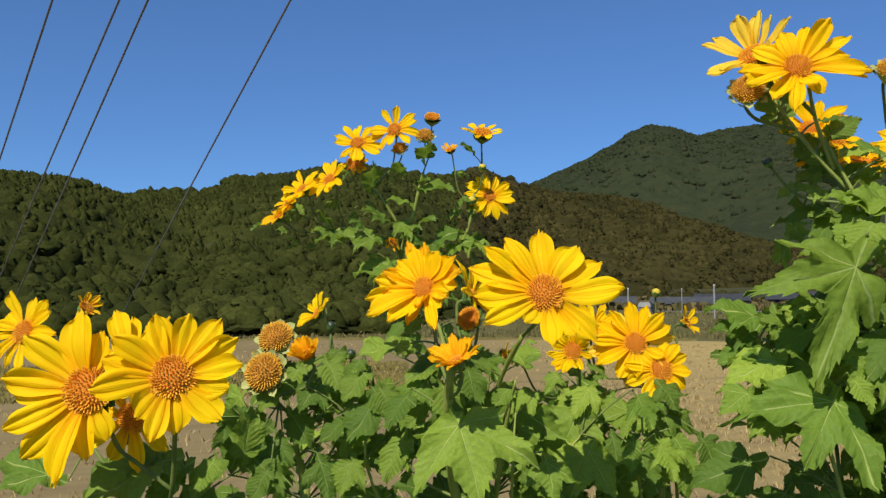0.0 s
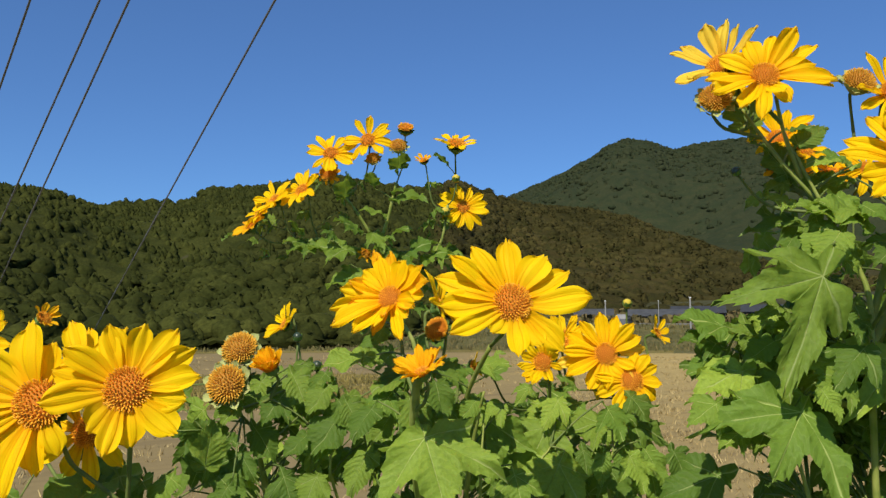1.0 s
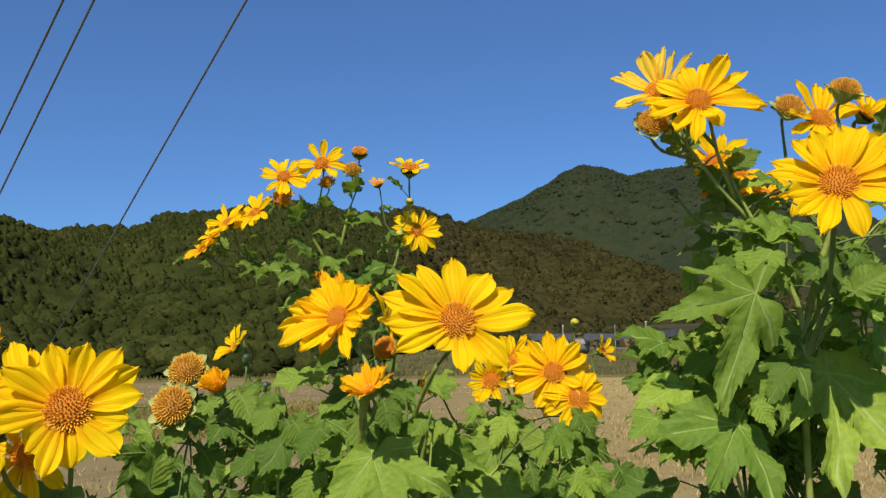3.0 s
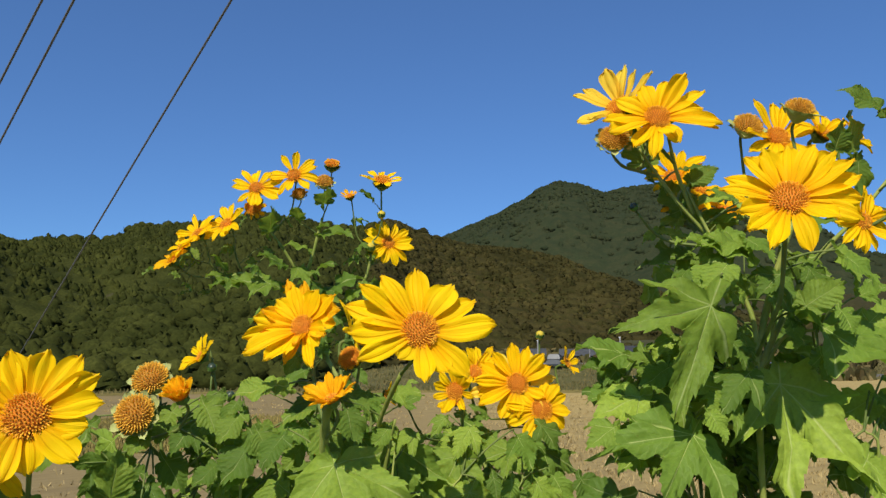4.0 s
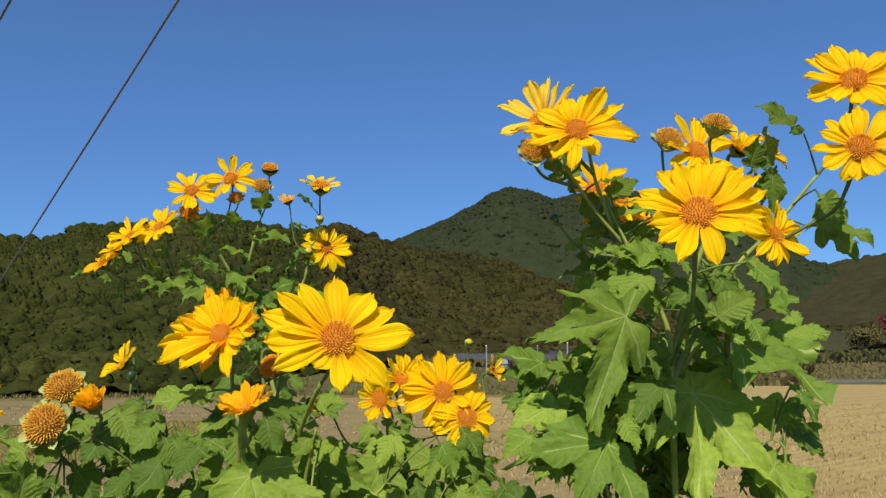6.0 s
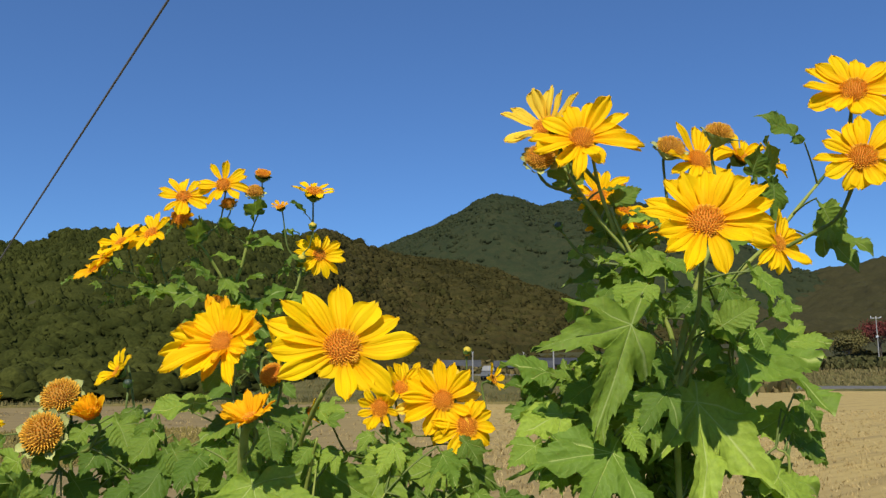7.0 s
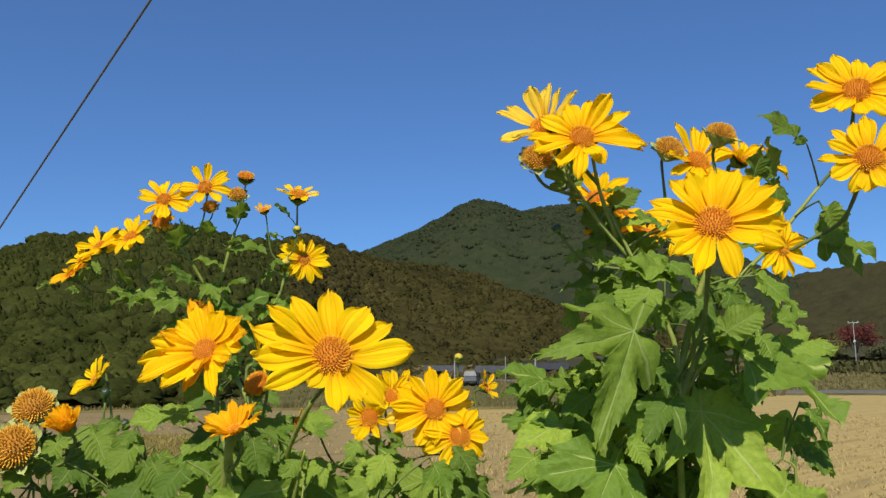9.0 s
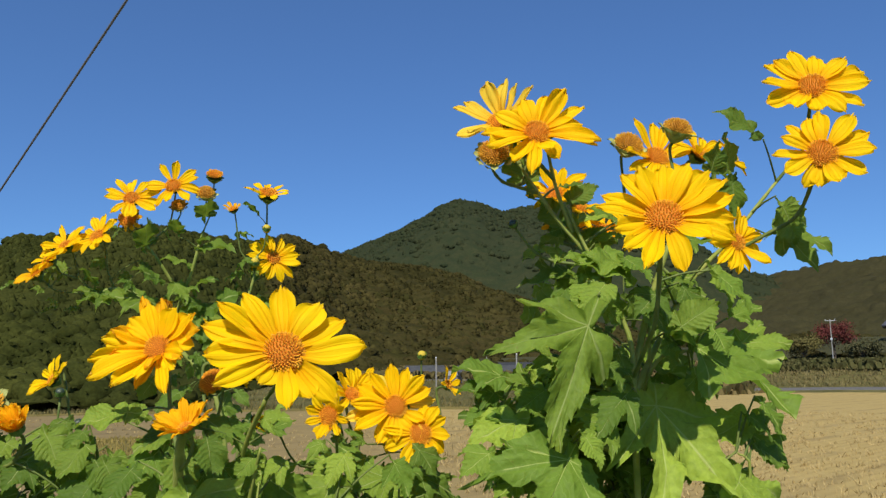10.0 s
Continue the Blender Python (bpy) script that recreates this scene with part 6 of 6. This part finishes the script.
def shed(az, r, w, d, h, roof, wall, label, posts):
    ob = thing("farm_shed", turned(az, r, -0.1), label, "shed", "low farm sheds beyond the road")
    part("wall", block(w, d, h, 0.03), wall, ob)
    bm = bmesh.new()
    for s in (-1, 1):
        p = [bm.verts.new(v) for v in ((s * 0.0 - w * 0.53, 0, h + 0.95), (w * 0.53, 0, h + 0.95), (w * 0.53, s * d * 0.6, h - 0.05), (-w * 0.53, s * d * 0.6, h - 0.05))]
        bm.faces.new(p)
    bmesh.ops.remove_doubles(bm, verts=bm.verts[:], dist=0.001)
    bmesh.ops.solidify(bm, geom=bm.faces[:], thickness=0.08)
    part("roof", bm, roof, ob)
    for i in range(posts):
        part("frame_post", block(0.09, 0.09, h, 0.01), M_STEEL, ob, m=Matrix.Translation((-w / 2 + w * i / max(1, posts - 1), -d / 2 - 0.07, 0)))


shed(16.6, 108, 7.5, 5, 1.1, M_FILM, M_FILM, "low grey film covered shed beyond the road", 9)
shed(19.2, 110, 6.5, 5, 1.4, M_SHEET, M_FILM, "low shed with a grey blue sheet roof", 5)
shed(23.6, 110, 6.0, 5, 1.5, M_SHEET, M_FILM, "low shed with a grey blue sheet roof", 5)
shed(12.2, 110, 5.0, 4, 1.2, M_FILM, M_FILM, "low grey film covered shed beyond the road", 7)


def house(az, r):
    ob = thing("farmhouse", turned(az, r, -0.2), "farmhouse with a dark tiled roof and pale walls", "house")
    part("wall", block(9, 6, 2.4, 0.02), M_PLASTER, ob)
    bm = bmesh.new()
    ridge = [bm.verts.new((x, 0, 4.6)) for x in (-3.2, 3.2)]
    for s in (-1, 1):
        e = [bm.verts.new((x, s * 3.7, 2.35)) for x in (-5.2, 5.2)]
        bm.faces.new((ridge[0], ridge[1], e[1], e[0]))
    bm.verts.ensure_lookup_table()
    for x in (0, 1):
        bm.faces.new((ridge[x], bm.verts[2 + x], bm.verts[4 + x]))
    bmesh.ops.recalc_face_normals(bm, faces=bm.faces[:])
    bmesh.ops.solidify(bm, geom=bm.faces[:], thickness=0.16)
    roof = part("roof", bm, M_TILE, ob)
    part("ridge_cap", block(6.6, 0.35, 0.25, 0.05, 0.8, 4.5), M_TILE, roof)
    for x in (-3, 0, 3):
        w = part("window", block(1.6, 0.06, 1.1, 0.0, 1, 0.8), M_GLASS, ob, m=Matrix.Translation((x, -3.03, 0)))
        part("window_frame", block(1.72, 0.05, 0.07, 0.01, 1, 1.9), M_STEEL, w)


house(44.2, 150)


def leafy_tree(az, r, height, width, low, high, label, seed, up=-0.1):
    """A broad tree: tapered trunk, limbs and a crown of many small leaves."""
    q = random.Random(seed)
    ob = thing("maple_tree", turned(az, r, up), label, "tree")
    bm, _ = tube([(0, 0, 0), (0.1, 0, height * 0.25), (0, 0.1, height * 0.6)], 0.16, 0.07)
    part("trunk", bm, M_BARK, ob)
    tips = []
    for i in range(9):
        a = i * 2.4
        e = Vector((math.cos(a) * width * 0.36, math.sin(a) * width * 0.36, height * q.uniform(0.5, 0.9)))
        tips.append(e)
        bm, _ = tube([(0, 0, height * q.uniform(0.2, 0.45)), (e.x * 0.5, e.y * 0.5, e.z * 0.8), tuple(e)], 0.06, 0.02, 6)
        part("limb", bm, M_BARK, ob)
    vs, fs = [], []
    for _ in range(3200):
        t = q.choice(tips)
        c = t + Vector((q.gauss(0, 1), q.gauss(0, 1), q.gauss(0, 0.7))) * width * 0.13
        a = Vector((q.gauss(0, 1), q.gauss(0, 1), q.gauss(0, 1))).normalized() * 0.12
        b = Vector((q.gauss(0, 1), q.gauss(0, 1), q.gauss(0, 1))).cross(a).normalized() * 0.09
        i = len(vs)
        vs += [tuple(c - a), tuple(c - b), tuple(c + a), tuple(c + b)]
        fs.append((i, i + 1, i + 2, i + 3))
    me = bpy.data.meshes.new("crown")
    me.from_pydata(vs, [], fs)
    n = Nodes("crown_leaves")
    n.colour(n.mix(random_of(n, True), low, high))
    n.rough(0.8, 0.2)
    place("crown", me, n.mat, ob)


M_BARK = mat_plain("bark", (0.09, 0.07, 0.05), (0.15, 0.12, 0.09), 8, 0.9)
leafy_tree(39.4, 126, 5.8, 4.6, (0.085, 0.020, 0.018), (0.145, 0.036, 0.028), "red leaved autumn maple beside a utility pole", 1)
leafy_tree(37.6, 124, 3.6, 4.0, (0.09, 0.085, 0.025), (0.15, 0.125, 0.04), "yellowing green tree beside the maple", 2)
leafy_tree(41.0, 124, 3.0, 4.0, (0.05, 0.06, 0.025), (0.10, 0.09, 0.04), "dark green shrubby tree before the farmhouse", 3)


def growth(name, count, a0, a1, r0, r1, h, w, lo, hi, label, seed, blades=7, broad=0.22, strip=None):
    """Tufts of grass or scrub on the ground, as one piece of uncountable growth."""
    r = np.random.default_rng(seed)
    vs, fs, n = [], [], 0
    for _ in range(count):
        a, d = math.radians(r.uniform(a0, a1)), r.uniform(r0, r1)
        x, y = d * math.sin(a), d * math.cos(a)
        if strip:
            x, y = r.uniform(-strip[0], strip[0]), strip[1] + (strip[2] - strip[1]) * r.random() ** 0.8
        z = ground_z(x, y)
        s = r.uniform(0.5, 1.3)
        for _ in range(blades):
            px, py, t = x + r.normal(0, w), y + r.normal(0, w), r.uniform(0, 6.28)
            hh = h * s * r.uniform(0.5, 1.1)
            k = hh * broad
            dx, dy = math.cos(t) * k, math.sin(t) * k
            lx, ly = r.normal(0, 0.35) * hh, r.normal(0, 0.35) * hh
            vs.append(np.array([(px - dx, py - dy, z - 0.05), (px + dx, py + dy, z - 0.05), (px + lx + dx * 0.5, py + ly + dy * 0.5, z + hh), (px + lx - dx * 0.5, py + ly - dy * 0.5, z + hh * 0.9)]))
            fs.append(np.array([(n, n + 1, n + 2, n + 3)]))
            n += 4
    nm = Nodes(name)
    nm.colour(nm.mix(random_of(nm, True), lo, hi))
    nm.rough(0.9, 0.1)
    scatter(name, vs, fs, nm.mat, label, "grass")


growth("bank_grass", 2600, -30, 24, 62, 94, 0.26, 0.35, (0.085, 0.085, 0.028), (0.185, 0.145, 0.058), "rough dry grass on the bank", 1)
growth("far_bank_grass", 1800, 24, 48, 112, 122, 0.35, 0.4, (0.11, 0.10, 0.04), (0.20, 0.16, 0.07), "rough brown grass on the far bank", 6)
growth("hedge", 800, 33, 48, 119, 124, 0.75, 0.6, (0.055, 0.06, 0.02), (0.115, 0.105, 0.04), "low green hedge and scrub by the road", 2, 14, 0.45)
growth("roadside_scrub", 900, 8, 34, 102, 122, 1.1, 0.6, (0.06, 0.06, 0.02), (0.16, 0.12, 0.05), "brown and green scrub beyond the road", 3, 12, 0.45)
growth("golden_grass", 3000, -45, -3, 20, 33, 0.10, 0.2, (0.17, 0.14, 0.040), (0.29, 0.22, 0.065), "low golden grass strip at the field edge", 4, 6)
growth("bed_weeds", 1500, -85, 85, 1.0, 2.8, 0.22, 0.06, (0.06, 0.12, 0.02), (0.17, 0.22, 0.05), "green weeds on the verge below the flowers", 5, 8, 0.16, (6.5, 0.9, 2.9))
